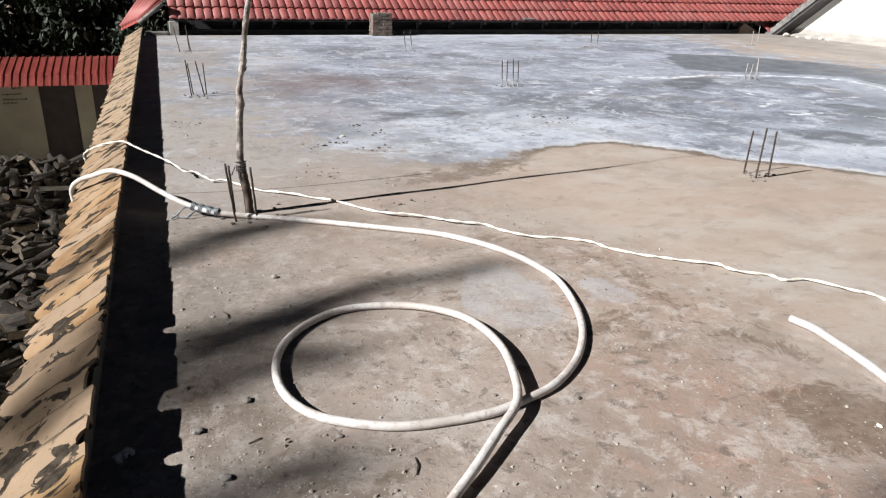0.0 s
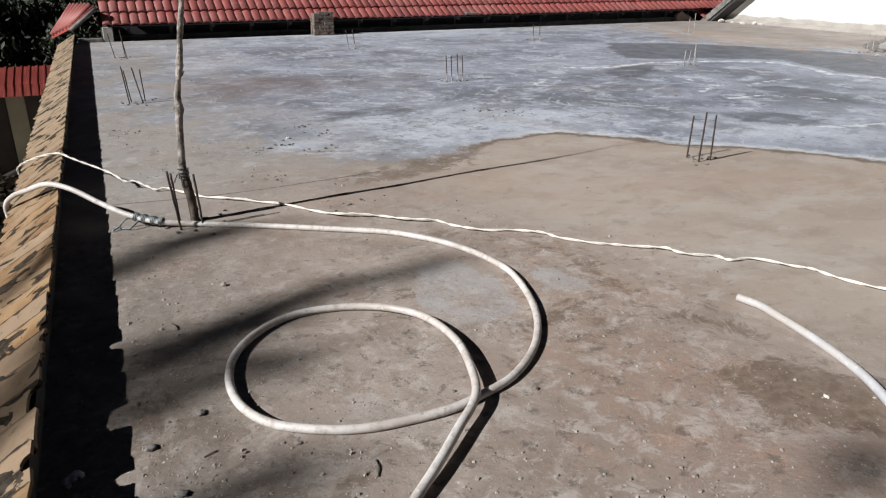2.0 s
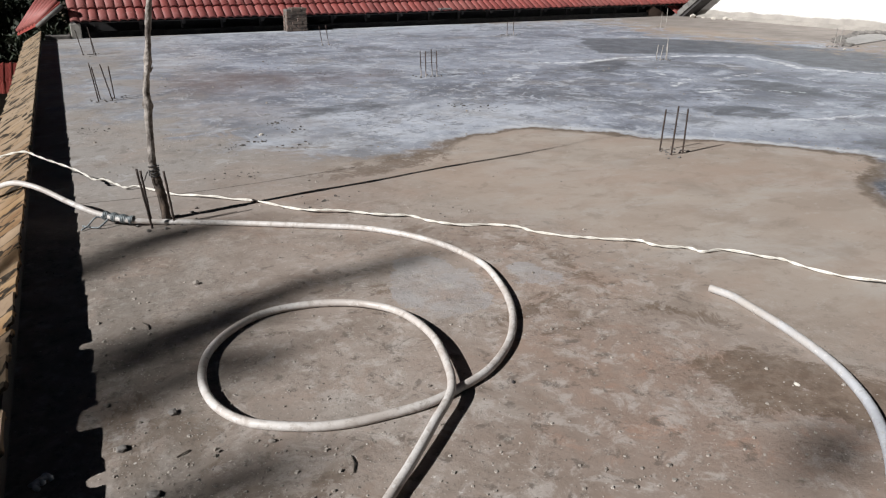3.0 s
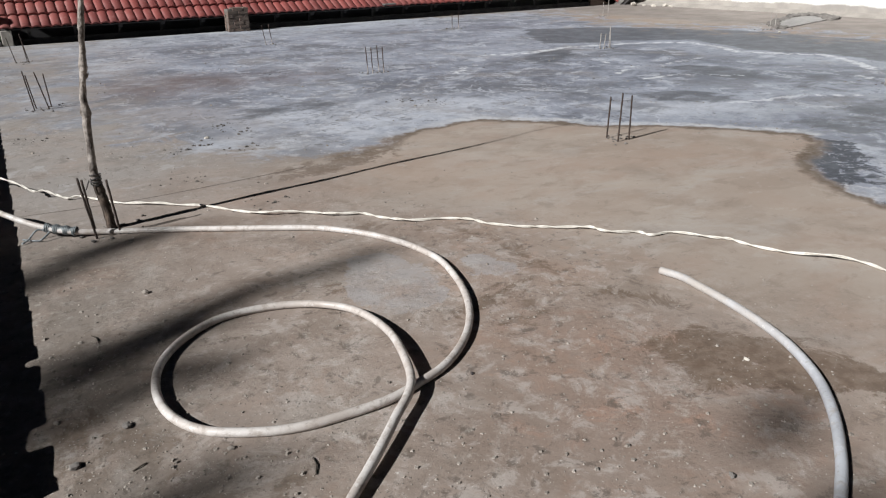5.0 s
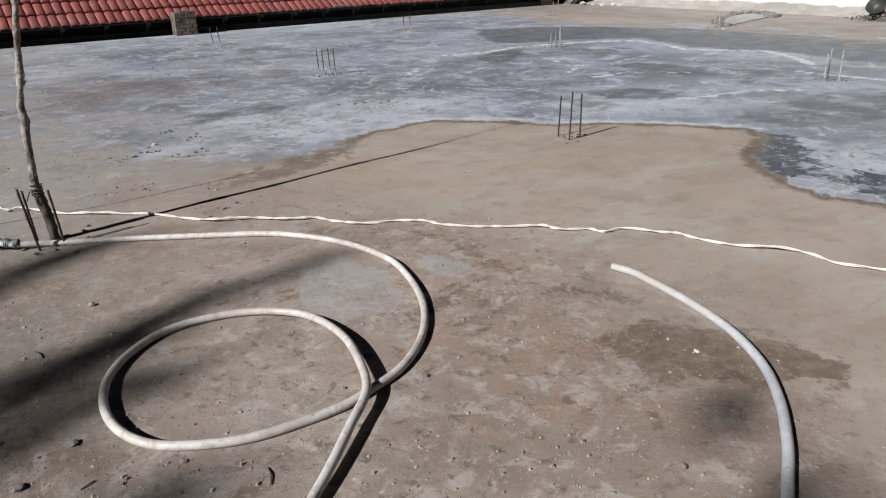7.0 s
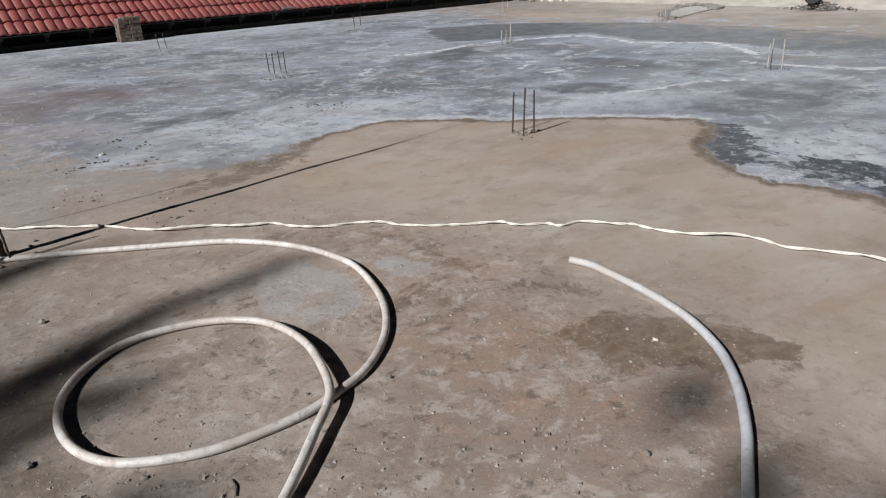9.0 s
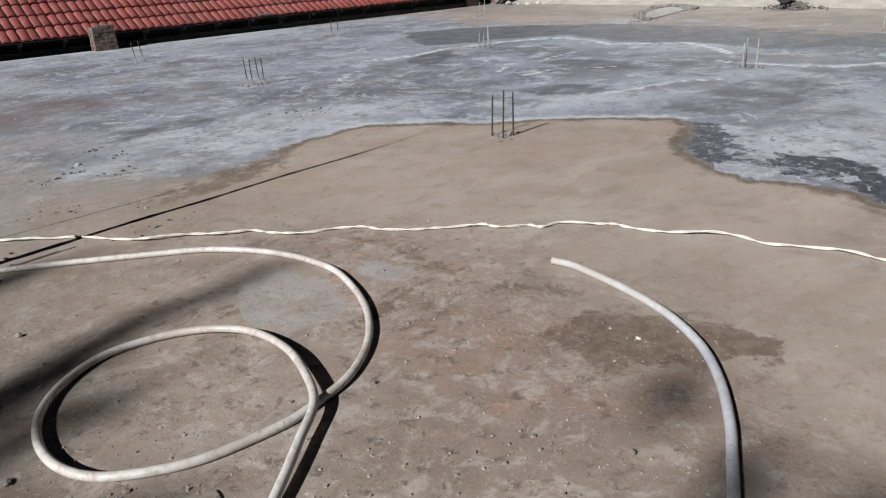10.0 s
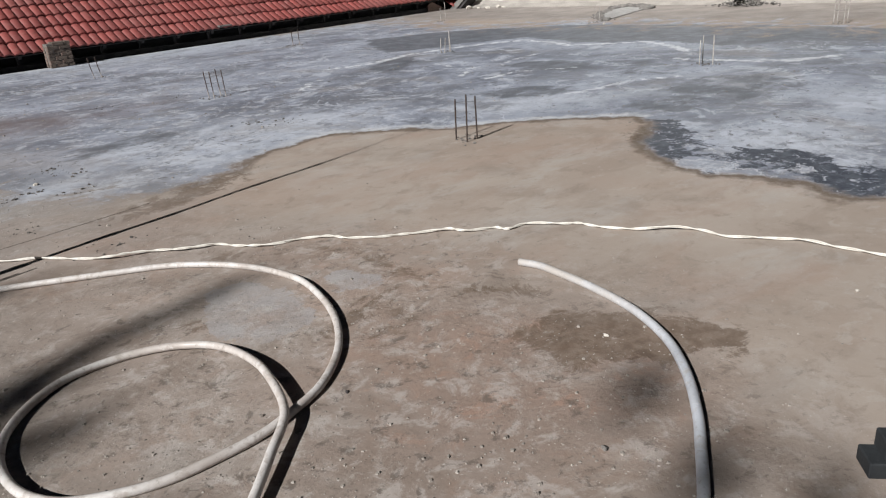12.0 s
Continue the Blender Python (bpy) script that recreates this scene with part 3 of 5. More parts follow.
brown = np.maximum.reduce([0.55 * spot(fx, fy, 0.12, 2.3, 0.3, 0.45), 0.5 * spot(fx, fy, 0.35, 1.75, 0.45, 0.3), 0.4 * spot(fx, fy, 0.1, 3.3, 0.3, 0.4), 0.85 * spot(fx, fy, 1.76, 2.52, 0.16, 0.08, 10), 0.6 * spot(fx, fy, 2.0, 2.62, 0.2, 0.06, 5), 0.6 * spot(fx, fy, 1.30, 3.05, 0.25, 0.07, -20), 1.0 * patch([(2.14, 1.84), (2.40, 1.86), (2.53, 1.66), (2.70, 1.47), (2.78, 1.25), (2.69, 1.00), (2.49, 1.1), (2.36, 1.20), (2.30, 1.34), (2.14, 1.40), (2.03, 1.48), (2.08, 1.62)], 0.22), 0.75 * patch([(2.26, 2.66), (2.36, 2.43), (2.55, 2.14), (2.51, 1.98), (2.29, 2.25), (2.14, 2.49)], 0.3), 0.7 * spot(fx, fy, 2.2, 5.25, 0.8, 0.22, 12), 0.55 * patch([(2.09, 3.59), (2.3, 3.43), (2.41, 2.97), (2.33, 2.52), (2.17, 2.46), (2.18, 2.72), (2.18, 3.1)], 0.3), 0.35 * spot(fx, fy, 1.75, 2.35, 0.5, 0.3, 10),
                           0.4 * spot(fx, fy, 1.9, 3.75, 0.5, 0.15, -45), 0.6 * spot(fx, fy, 5.5, 3.25, 0.35, 0.2), 0.35 * spot(fx, fy, 0.5, 6.2, 0.5, 0.3)])
red = np.maximum(spot(fx, fy, 2.1, 10.1, 0.95, 0.85), 0.6 * spot(fx, fy, 3.3, 9.9, 0.9, 0.6))
worn = np.clip(np.clip((1.0 - np.hypot(fx - 0.9, (fy - 1.9) * 0.8) / 2.6), 0, 1) * 1.6 + spot(fx, fy, 2.3, 3.0, 0.8, 0.5, -40) * 0.5, 0, 1)
warm = np.clip(np.maximum.reduce([spot(fx, fy, 1.9, 1.7, 0.75, 0.55, -40), spot(fx, fy, 2.4, 3.1, 0.75, 0.4, -45) * 0.8, spot(fx, fy, 3.6, 3.8, 1.0, 0.6, -30) * 0.55, spot(fx, fy, 2.3, 4.9, 0.9, 0.35, 20) * 0.8]), 0, 1)
firm = np.clip((fx - 1.6) / 1.6, 0, 1) * np.clip((10.5 - fx) / 1.5, 0, 1)
clean = np.clip((fx + 0.25 * fy - 2.75) / 0.9, 0, 1) * np.where(sd > 0.0, 0.45, 1.0)
clean = np.maximum(clean, np.clip((fx - 1.95 - 0.45 * (fy - 0.5)) / 0.5, 0, 1) * np.clip((1.6 - fy) / 0.5, 0, 1))
pale = np.clip(np.maximum.reduce([spot(fx, fy, 2.4, 6.4, 1.5, 0.6, 8), spot(fx, fy, 0.9, 12.6, 1.2, 0.8), spot(fx, fy, 3.6, 7.0, 1.5, 0.8, -10) * 0.85, spot(fx, fy, 6.2, 4.9, 1.2, 0.5, -40) * 0.6, spot(fx, fy, 7.0, 2.2, 1.2, 0.9) * 0.5, spot(fx, fy, 5.8, 2.1, 0.5, 0.8) * 0.9,
                                  np.clip((fx - 13.4) / 1.0, 0, 1), 0.7 * np.clip((fy - 14.5) / 2.0, 0, 1)]), 0, 1)
crust = np.clip((fx - 2.6) / 1.4, 0.1, 1) * np.where(((fy < 3.6) & (fx > 4)) | (fx > 9), 0.0, 1.0)
west = np.clip((2.6 - fx) / 1.9, 0, 1) * np.clip((fy - 4.4) / 1.4, 0, 1)
grime = np.clip(1.15 - fx / 0.75, 0, 1) * np.clip((5.4 - fy) / 0.9, 0, 1) * 0.85
flaky = np.clip((8.5 - fx) / 3.5, 0.3, 1)
nx, ny = len(xs), len(ys)
quads = [(j * nx + i, j * nx + i + 1, (j + 1) * nx + i + 1, (j + 1) * nx + i) for j in range(ny - 1) for i in range(nx - 1)]
me = bpy.data.meshes.new("floor")
me.from_pydata(np.stack([fx, fy, 0 * fx], 1).tolist(), [], quads)
for name, values in (("cement", sd), ("dark", dark), ("line", line), ("puddle", puddle), ("slurry", slurry), ("brown", brown), ("red", red), ("worn", worn), ("warm", warm), ("firm", firm), ("clean", clean), ("pale", pale), ("crust", crust), ("plate", plate), ("west", west), ("grime", grime), ("flaky", flaky)):
    me.attributes.new(name, "FLOAT", "POINT").data.foreach_set("value", values.astype(np.float32))
me.materials.append(M_FLOOR)
floor = tagged(new("floor", me), "bare cement terrace floor with tan dust and blue-grey wash stains", "floor", kind="structure")
bm = bmesh.new()
box(bm, (-0.42, NEAR_Y, -0.16), (WALL_X, FAR_Y, -0.004))
tagged(part("roof_slab", bm, M_SLAB_EDGE), "grey concrete roof slab under the terrace floor", "slab", kind="structure")
bm = bmesh.new()
box(bm, (-0.40, NEAR_Y, GROUND), (-0.18, FAR_Y - 0.1, -0.16))
tagged(part("wall_west", bm, M_CREAM), "cream outer wall of the storey below the terrace", "wall", kind="structure")
bm = bmesh.new()
box(bm, (-0.18, FAR_Y - 0.32, GROUND), (WALL_X, FAR_Y - 0.1, -0.16))
tagged(part("wall_north", bm, M_DARK), "dark outer wall of the storey below the terrace", "wall", kind="structure")

# parapet: a low kerb under a sloping row of old clay tiles
parapet = tagged(empty("parapet", -0.5, 8, 0), "low parapet coped with clay tiles, lichened and blotched with painted leaf shade", "parapet", kind="structure")
parapet.location = (0, 0, 0)
bm = bmesh.new()
prism(bm, [(-0.36, 0.0), (-0.36, 0.120), (-0.39, 0.115), (-0.64, -0.045), (-0.64, -0.16), (-0.424, -0.16), (-0.424, 0.0)], "y", NEAR_Y, FAR_Y + 0.25)
part("kerb", bm, M_PARAPET, parapet)


def finger_tile(rng, chip=None):
    """A flat clay tile, 0.43 m long, one end rounded, slightly cupped; chip: middle, half width and depth of a bite out of its straight end."""
    bm = bmesh.new()
    L, Wd, T = 0.43 + rng.uniform(-0.03, 0.025), 0.235, 0.012
    outline = [(0.005, -Wd / 2), (0, -Wd / 2 + 0.015)]
    if chip:
        at, half, deep = chip
        outline += [(deep * math.sin(math.pi * k / 8) ** 0.6 * rng.uniform(0.92, 1.05), at - half * math.cos(math.pi * k / 8)) for k in range(9)]
    else:
        outline += [(rng.uniform(0, 0.004), Wd * (k / 4 - 0.5)) for k in (1, 2, 3)]
    outline += [(0, Wd / 2 - 0.015), (0.005, Wd / 2)]
    reach = L - Wd * 0.55
    for k in range(11):
        a = math.pi / 2 - math.pi * k / 10
        outline.append((reach + Wd * 0.55 * math.cos(a) * rng.uniform(0.96, 1.02), Wd * (0.5 - 0.06 * math.cos(a)) * math.sin(a)))
    def lift(x, y):
        return -0.35 * y * y + rng.uniform(-0.001, 0.001)
    top = [bm.verts.new((x, y, T + lift(x, y))) for x, y in outline]
    low = [bm.verts.new((x, y, lift(x, y))) for x, y in outline]
    mid = bm.verts.new((L * 0.5, 0, T + 0.001))
    for i in range(len(top)):
        j = (i + 1) % len(top)
        bm.faces.new((mid, top[i], top[j]))
        bm.faces.new((top[i], low[i], low[j], top[j]))
    bm.faces.new(low)
    bmesh.ops.recalc_face_normals(bm, faces=bm.faces[:])
    me = bpy.data.meshes.new("tile")
    bm.to_mesh(me)
    bm.free()
    me.materials.append(M_COPING)
    return me


rng = random.Random(5)
TILE_MESHES = [finger_tile(rng) for _ in range(8)]
CHIPPED = {2.5: finger_tile(rng, (0.015, 0.088, 0.045)), 2.1: finger_tile(rng, (0.0, 0.035, 0.036)), 3.1: finger_tile(rng, (0.045, 0.032, 0.034))}
slope = math.degrees(math.atan2(0.23, 0.38))
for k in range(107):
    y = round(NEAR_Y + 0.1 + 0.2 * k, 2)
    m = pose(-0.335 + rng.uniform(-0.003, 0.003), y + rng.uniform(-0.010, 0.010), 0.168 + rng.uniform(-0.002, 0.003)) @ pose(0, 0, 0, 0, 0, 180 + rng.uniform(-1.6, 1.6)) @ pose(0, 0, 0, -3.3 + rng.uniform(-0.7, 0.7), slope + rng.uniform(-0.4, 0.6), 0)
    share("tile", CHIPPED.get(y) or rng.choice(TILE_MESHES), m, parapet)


# ---- neighbouring roof beyond the terrace ----
def pan_tile(width=0.186, length=0.50, rise=0.031, segs=10):
    """One clay roll tile: a pan and a barrel, with thickness. x across, y up the slope."""
    bm = bmesh.new()
    prof = []
    for k in range(segs + 1):
        u = k / segs
        prof.append((u * width * 1.03, rise * (1.0 - abs(2.0 * u - 1.0) ** 2.3)))
    def ring(y, dz, t):
        return [bm.verts.new((x, y, z + dz - t)) for x, z in prof]
    a, b = ring(0, 0.044, 0), ring(length, 0.0, 0)
    c = ring(0, 0.044, 0.030)
    for i in range(segs):
        bm.faces.new((a[i], a[i + 1], b[i + 1], b[i])).smooth = True
        bm.faces.new((c[i], c[i + 1], a[i + 1], a[i]))
    return bm


def mesh_of(bm, name, mat):
    me = bpy.data.meshes.new(name)
    bm.to_mesh(me)
    bm.free()
    me.materials.append(mat)
    return me


EAVE_Y, EAVE_Z, PITCH, STEP, COVER = 17.36, 0.31, 30.0, 0.455, 0.186
ROOF_X0, ROOF_X1 = 0.22, 20.0
tile_me = mesh_of(pan_tile(), "roof_tile", M_ROOF)
shed = tagged(empty("tiled_building"), "long neighbouring building with a red clay tiled roof", "building")
roof = new("roof")
roof.parent = shed
rng = random.Random(11)
plane = Matrix.Translation((ROOF_X0, EAVE_Y, EAVE_Z)) @ pose(0, 0, 0, PITCH, 0, 0)
bm = bmesh.new()
box(bm, (0, 0.03, -0.035), (ROOF_X1 - ROOF_X0, 7.2, -0.012), m=plane)
part("deck", bm, M_TIMBER, roof)
far_rows, cols = 15, int((ROOF_X1 - ROOF_X0) / COVER)
joined_v, joined_f = [], []
base_v = [v.co.copy() for v in tile_me.vertices]
base_f = [tuple(p.vertices) for p in tile_me.polygons]
for r in range(far_rows):
    for c in range(cols):
        m = plane @ pose(c * COVER + rng.uniform(-0.006, 0.006), r * STEP + rng.uniform(-0.012, 0.012), rng.uniform(-0.003, 0.004), rng.uniform(-0.8, 0.8), rng.uniform(-1, 1), rng.uniform(-1, 1))
        if r < 3 and c < 92:
            share("tile", tile_me, m, roof)
        else:
            k = len(joined_v)
            joined_v.extend((m @ v)[:] for v in base_v)
            joined_f.extend(tuple(i + k for i in f) for f in base_f)
me = bpy.data.meshes.new("upper_tiling")
me.from_pydata(joined_v, [], joined_f)
me.materials.append(M_ROOF_FAR)
me.polygons.foreach_set("use_smooth", [True] * len(me.polygons))
ob = new("upper_tiling", me)
ob.parent = roof
tagged(ob, kind="stuff")
bm = bmesh.new()
box(bm, (ROOF_X0 + 0.1, EAVE_Y + 0.85, GROUND), (17.2, EAVE_Y + 1.05, 0.72))
part("wall", bm, M_DARK, shed)
bm = bmesh.new()
box(bm, (ROOF_X0, EAVE_Y + 0.30, -0.02), (16.7, EAVE_Y + 0.40, 0.10), 0.008)
part("wall_plate", bm, M_TIMBER, shed)
for k in range(19):
    x = ROOF_X0 + 0.5 + k * 0.88
    bm = bmesh.new()
    box(bm, (-0.035, 0.0, -0.13), (0.035, 1.3, -0.04), m=plane @ Matrix.Translation((x - ROOF_X0, 0.06, 0)))
    part("rafter", bm, M_TIMBER, shed)
    bm = bmesh.new()
    box(bm, (x - 0.03, EAVE_Y + 0.32, 0.10), (x + 0.03, EAVE_Y + 0.38, 0.44))
    part("stub_post", bm, M_TIMBER, shed)
bm = bmesh.new()
box(bm, (0.20, 17.37, -0.3), (0.40, 17.60, 0.30), 0.012)
part("post", bm, M_POST, shed, "limewashed corner post")
# slipped and broken tile at the eave
bm = bmesh.new()
box(bm, (8.78, EAVE_Y - 0.06, 0.37), (9.12, EAVE_Y + 0.25, 0.405), 0.01)
box(bm, (8.70, EAVE_Y - 0.03, 0.345), (8.86, EAVE_Y + 0.2, 0.375), 0.01)
part("mended_tile", bm, M_GREY_TIMBER, shed, "grey cement patch at the eave")
# lower piece of tiled roof past the long eave
low_m = Matrix.Translation((16.30, 17.22, 0.03)) @ pose(0, 0, 0, 30, 0, 0)
for r in range(4):
    for c in range(13):
        if c * COVER > 0.50 - r * 0.34:
            share("tile", tile_me, low_m @ pose(c * COVER - 0.1, r * STEP, 0.0), roof)
bm = bmesh.new()
prism(bm, [(16.05, -0.3), (16.05, 0.16), (16.22, 0.27), (16.75, 0.03), (16.75, -0.3)], "y", 17.62, 17.74)
part("plastered_infill", bm, plain("pink_plaster", (0.36, 0.25, 0.205), (0.27, 0.19, 0.16), 4.0, 0.95, relief=0.6), shed, "pinkish plastered infill under the eave")
bm = bmesh.new()
box(bm, (16.6, 18.25, GROUND), (20.0, 18.45, 0.6))
part("end_wall", bm, M_DARK, shed)
# hipped end dropping away to the yard
hip = new("hip_slope")
hip.parent = shed
a, b, c4, d4 = Vector((0.10, 17.45, 0.73)), Vector((-0.39, 17.45, 0.33)), Vector((-0.83, 18.55, 0.05)), Vector((-0.33, 18.55, 0.70))
bm = bmesh.new()
top = [bm.verts.new(v) for v in (a, b, c4, d4)]
low = [bm.verts.new(v - Vector((0, 0, 0.05))) for v in (a, b, c4, d4)]
bm.faces.new(top[::-1])
bm.faces.new(low)
for i in range(4):
    bm.faces.new((top[i], top[(i + 1) % 4], low[(i + 1) % 4], low[i]))
part("hip_deck", bm, M_SHEET, hip)
bm = bmesh.new()
tube(bm, [a + Vector((0.03, -0.02, -0.07)), b + Vector((-0.02, -0.02, -0.08))], 0.05, 6)
part("barge_board", bm, M_GREY_TIMBER, hip)
for k in range(6):
    u = (k + 0.5) / 6
    bm = bmesh.new()
    tube(bm, [a.lerp(d4, u) + Vector((0, 0, 0.01)), b.lerp(c4, u) + Vector((0, 0, 0.01))], 0.07, 8)
    part("tile_roll", bm, M_ROOF, hip)
bm = bmesh.new()
box(bm, (-0.30, 17.36, -0.3), (0.19, 17.56, 0.08), 0.02)
part("rubble_sill", bm, M_RUBBLE, shed)

# brick stub at the terrace edge
chim = tagged(empty("brick_pillar", 4.92, 17.18, 0), "stub of an unfinished brick pillar at the terrace edge", "pillar")
bm = bmesh.new()
box(bm, (-0.22, -0.14, 0), (0.22, 0.14, 0.49))
part("mortar_core", bm, M_MORTAR, chim)
rng = random.Random(3)
brick_bm = bmesh.new()
box(brick_bm, (-0.11, -0.055, -0.034), (0.11, 0.055, 0.034), 0.006)
brick_me = mesh_of(brick_bm, "brick", M_BRICK)
half_bm = bmesh.new()
box(half_bm, (-0.055, -0.055, -0.034), (0.055, 0.055, 0.034), 0.006)
half_me = mesh_of(half_bm, "half_brick", M_BRICK)
for course in range(7):
    z = 0.04 + course * 0.074
    places = [(-0.123, brick_me), (0.123, brick_me)] if course % 2 else [(-0.185, half_me), (0.0, brick_me), (0.185, half_me)]
    if course == 6:
        places = places[1:]
    for x, kind in places:
        for yy in (-0.10, 0.10):
            share("brick", kind, pose(x + rng.uniform(-0.006, 0.006), yy + rng.uniform(-0.008, 0.008), z, 0, 0, rng.uniform(-3, 3)), chim)

# ---- white gable building at the east edge ----
gable = tagged(empty("white_building"), "whitewashed gable building beside the terrace with stained plaster foot", "building")
TAN = math.tan(radians(37))
PEAK_Y = 9.8
def verge(yy):
    return 0.02 + (16.95 - yy) * TAN
bm = bmesh.new()
prism(bm, [(17.6, GROUND), (17.6, -0.2), (16.95, 0.02), (PEAK_Y, verge(PEAK_Y)), (2.65, 0.02), (2.65, -0.2), (-5.0, -0.2), (-5.0, GROUND)], "x", WALL_X, WALL_X + 0.25)
part("gable_wall", bm, M_GABLE, gable)
bm = bmesh.new()
prism(bm, [(17.35, verge(17.35)), (PEAK_Y, verge(PEAK_Y)), (PEAK_Y, verge(PEAK_Y) + 0.22), (17.35, verge(17.35) + 0.20)], "x", WALL_X - 0.42, WALL_X + 6)
part("roof", bm, M_TIMBER, gable)
bm = bmesh.new()
prism(bm, [(17.38, verge(17.38) + 0.10), (PEAK_Y, verge(PEAK_Y) + 0.10), (PEAK_Y, verge(PEAK_Y) + 0.28), (17.38, verge(17.38) + 0.26)], "x", WALL_X - 0.47, WALL_X - 0.415)
part("barge_board", bm, M_GREY_TIMBER, gable)
bm = bmesh.new()
rng = random.Random(8)
for k in range(60):
    yy = 17.3 - k * 0.19
    made = bmesh.ops.create_cone(bm, cap_ends=True, segments=7, radius1=0.07, radius2=0.06, depth=0.2, matrix=Matrix.Translation((WALL_X - 0.4, yy, verge(yy) + 0.27)) @ pose(0, 0, 0, 90 - 37 + 0, 0, 0))
part("verge_capping", bm, M_GREY_TIMBER, gable)
bm = bmesh.new()
prism(bm, [(WALL_X + 0.01, 0.10), (WALL_X - 0.05, 0.07), (WALL_X - 0.22, 0.004), (WALL_X + 0.01, 0.004)], "y", -4.0, 16.7)
part("plaster_fillet", bm, plain("cream_plaster", (0.37, 0.34, 0.31), (0.28, 0.26, 0.235), 2.5, 0.95, relief=0.8), gable)

# ---- low house in the yard ----
house = tagged(empty("low_house"), "low cream house with a red ribbed sheet roof and brown door", "house")
HY = 18.1
bm = bmesh.new()
box(bm, (-9.0, HY, GROUND), (-2.64, HY + 0.2, -0.75))
box(bm, (-1.92, HY, GROUND), (-0.95, HY + 0.2, -0.75))
box(bm, (-2.64, HY, -1.0), (-1.92, HY + 0.2, -0.75))
part("wall", bm, M_CREAM, house)
bm = bmesh.new()
box(bm, (-2.64, HY + 0.06, GROUND + 0.1), (-1.92, HY + 0.11, -1.0), 0.006)
box(bm, (-2.30, HY + 0.045, GROUND + 0.12), (-2.26, HY + 0.065, -1.02))
part("door", bm, M_DOOR, house, "dark brown closed door")
bm = bmesh.new()
box(bm, (-1.56, HY - 0.012, GROUND + 0.1), (-0.95, HY + 0.02, -1.02), 0.004)
part("dark_shutter", bm, M_DOOR, house)
bm = bmesh.new()
box(bm, (-9.0, HY - 0.55, GROUND), (-0.95, HY, GROUND + 0.10), 0.01)
part("plinth_step", bm, M_PARAPET, house)
prof = []
x = -9.0
while x < -0.75:
    prof += [(x, 0.0), (x + 0.100, 0.0), (x + 0.108, 0.020), (x + 0.142, 0.020)]
    x += 0.15
bm = bmesh.new()
stations = [(HY - 0.84, -1.01), (HY - 0.60, -0.80), (HY + 0.45, -0.56), (HY + 1.6, -1.2)]
rows_ = []
for k, (yy, zz) in enumerate(stations):
    rows_.append([bm.verts.new((x, yy - (h if k < 2 else 0), zz + (0 if k == 0 else h))) for x, h in prof])
for p, q in zip(rows_, rows_[1:]):
    for i in range(len(p) - 1):
        bm.faces.new((p[i], p[i + 1], q[i + 1], q[i]))
bmesh.ops.solidify(bm, geom=bm.faces[:], thickness=0.006)
part("sheet_roof", bm, M_SHEET, house)
rng = random.Random(2)
for row, (x0, x1, zz) in enumerate([(-3.15, -2.95, -1.16), (-3.35, -2.98, -1.29), (-3.35, -2.88, -1.40), (-3.35, -3.08, -1.48)]):
    bm = bmesh.new()
    x = x0
    while x < x1:
        w = rng.uniform(0.02, 0.06)
        box(bm, (x, HY - 0.006, zz - 0.012 - rng.uniform(0, 0.014)), (min(x + w, x1), HY - 0.001, zz + 0.012))
        x += w + rng.uniform(0.01, 0.03)
    part("painted_line", bm, M_INK, house)

# ---- firewood in the yard ----
pile = tagged(empty("firewood_pile"), "heap of split dark firewood logs stacked on the ground", "firewood")
rng = random.Random(21)
LOGS = []
for k in range(12):
    # round sticks, and pieces split into halves and wedges
    bm = bmesh.new()
    L, r = rng.uniform(0.24, 0.50), rng.uniform(0.040, 0.085)
    span, sides = ((6.283, 9), (3.3, 6), (1.9, 5))[k % 3]
    bend = rng.uniform(-0.03, 0.03)
    section = [(r * rng.uniform(0.85, 1.12) * math.cos(span * q / sides), r * rng.uniform(0.85, 1.12) * math.sin(span * q / sides)) for q in range(sides if span > 6 else sides + 1)]
    if span < 6:
        section.append((rng.uniform(-0.01, 0.01), rng.uniform(-0.012, 0.0)))
    ends = []
    for x, y0 in ((-L / 2, 0.0), (-L * 0.1, bend), (L / 2 * rng.uniform(0.9, 1.1), 0.0)):
        ends.append([bm.verts.new((x + rng.uniform(-0.012, 0.012), y0 + u, w)) for u, w in section])
    m = len(section)
    for p, q in zip(ends, ends[1:]):
        for i in range(m):
            f = bm.faces.new((p[i], p[(i + 1) % m], q[(i + 1) % m], q[i]))
            f.material_index = 1 if span < 6 and i >= m - 2 else 0
    for f in (ends[0][::-1], ends[-1]):
        bm.faces.new(f).material_index = 1
    bmesh.ops.recalc_face_normals(bm, faces=bm.faces[:])
    me = mesh_of(bm, "log", M_LOG)
    me.materials.append(M_LOG_END)
    LOGS.append(me)


def log_place(rng):
    x, y = rng.uniform(-5.2, -1.3), rng.uniform(5.5, 16.6)
    top = 0.85 * max(0.15, 1 - abs((x + 3.4) / 2.6) ** 3) * (0.7 + 0.3 * math.sin(y * 1.7))
    return pose(x, y, GROUND + rng.uniform(0.5, 1.0) * top, rng.uniform(0, 360), rng.uniform(-32, 32), rng.choice((0, 90, 70, 20, 140)) + rng.uniform(-35, 35))


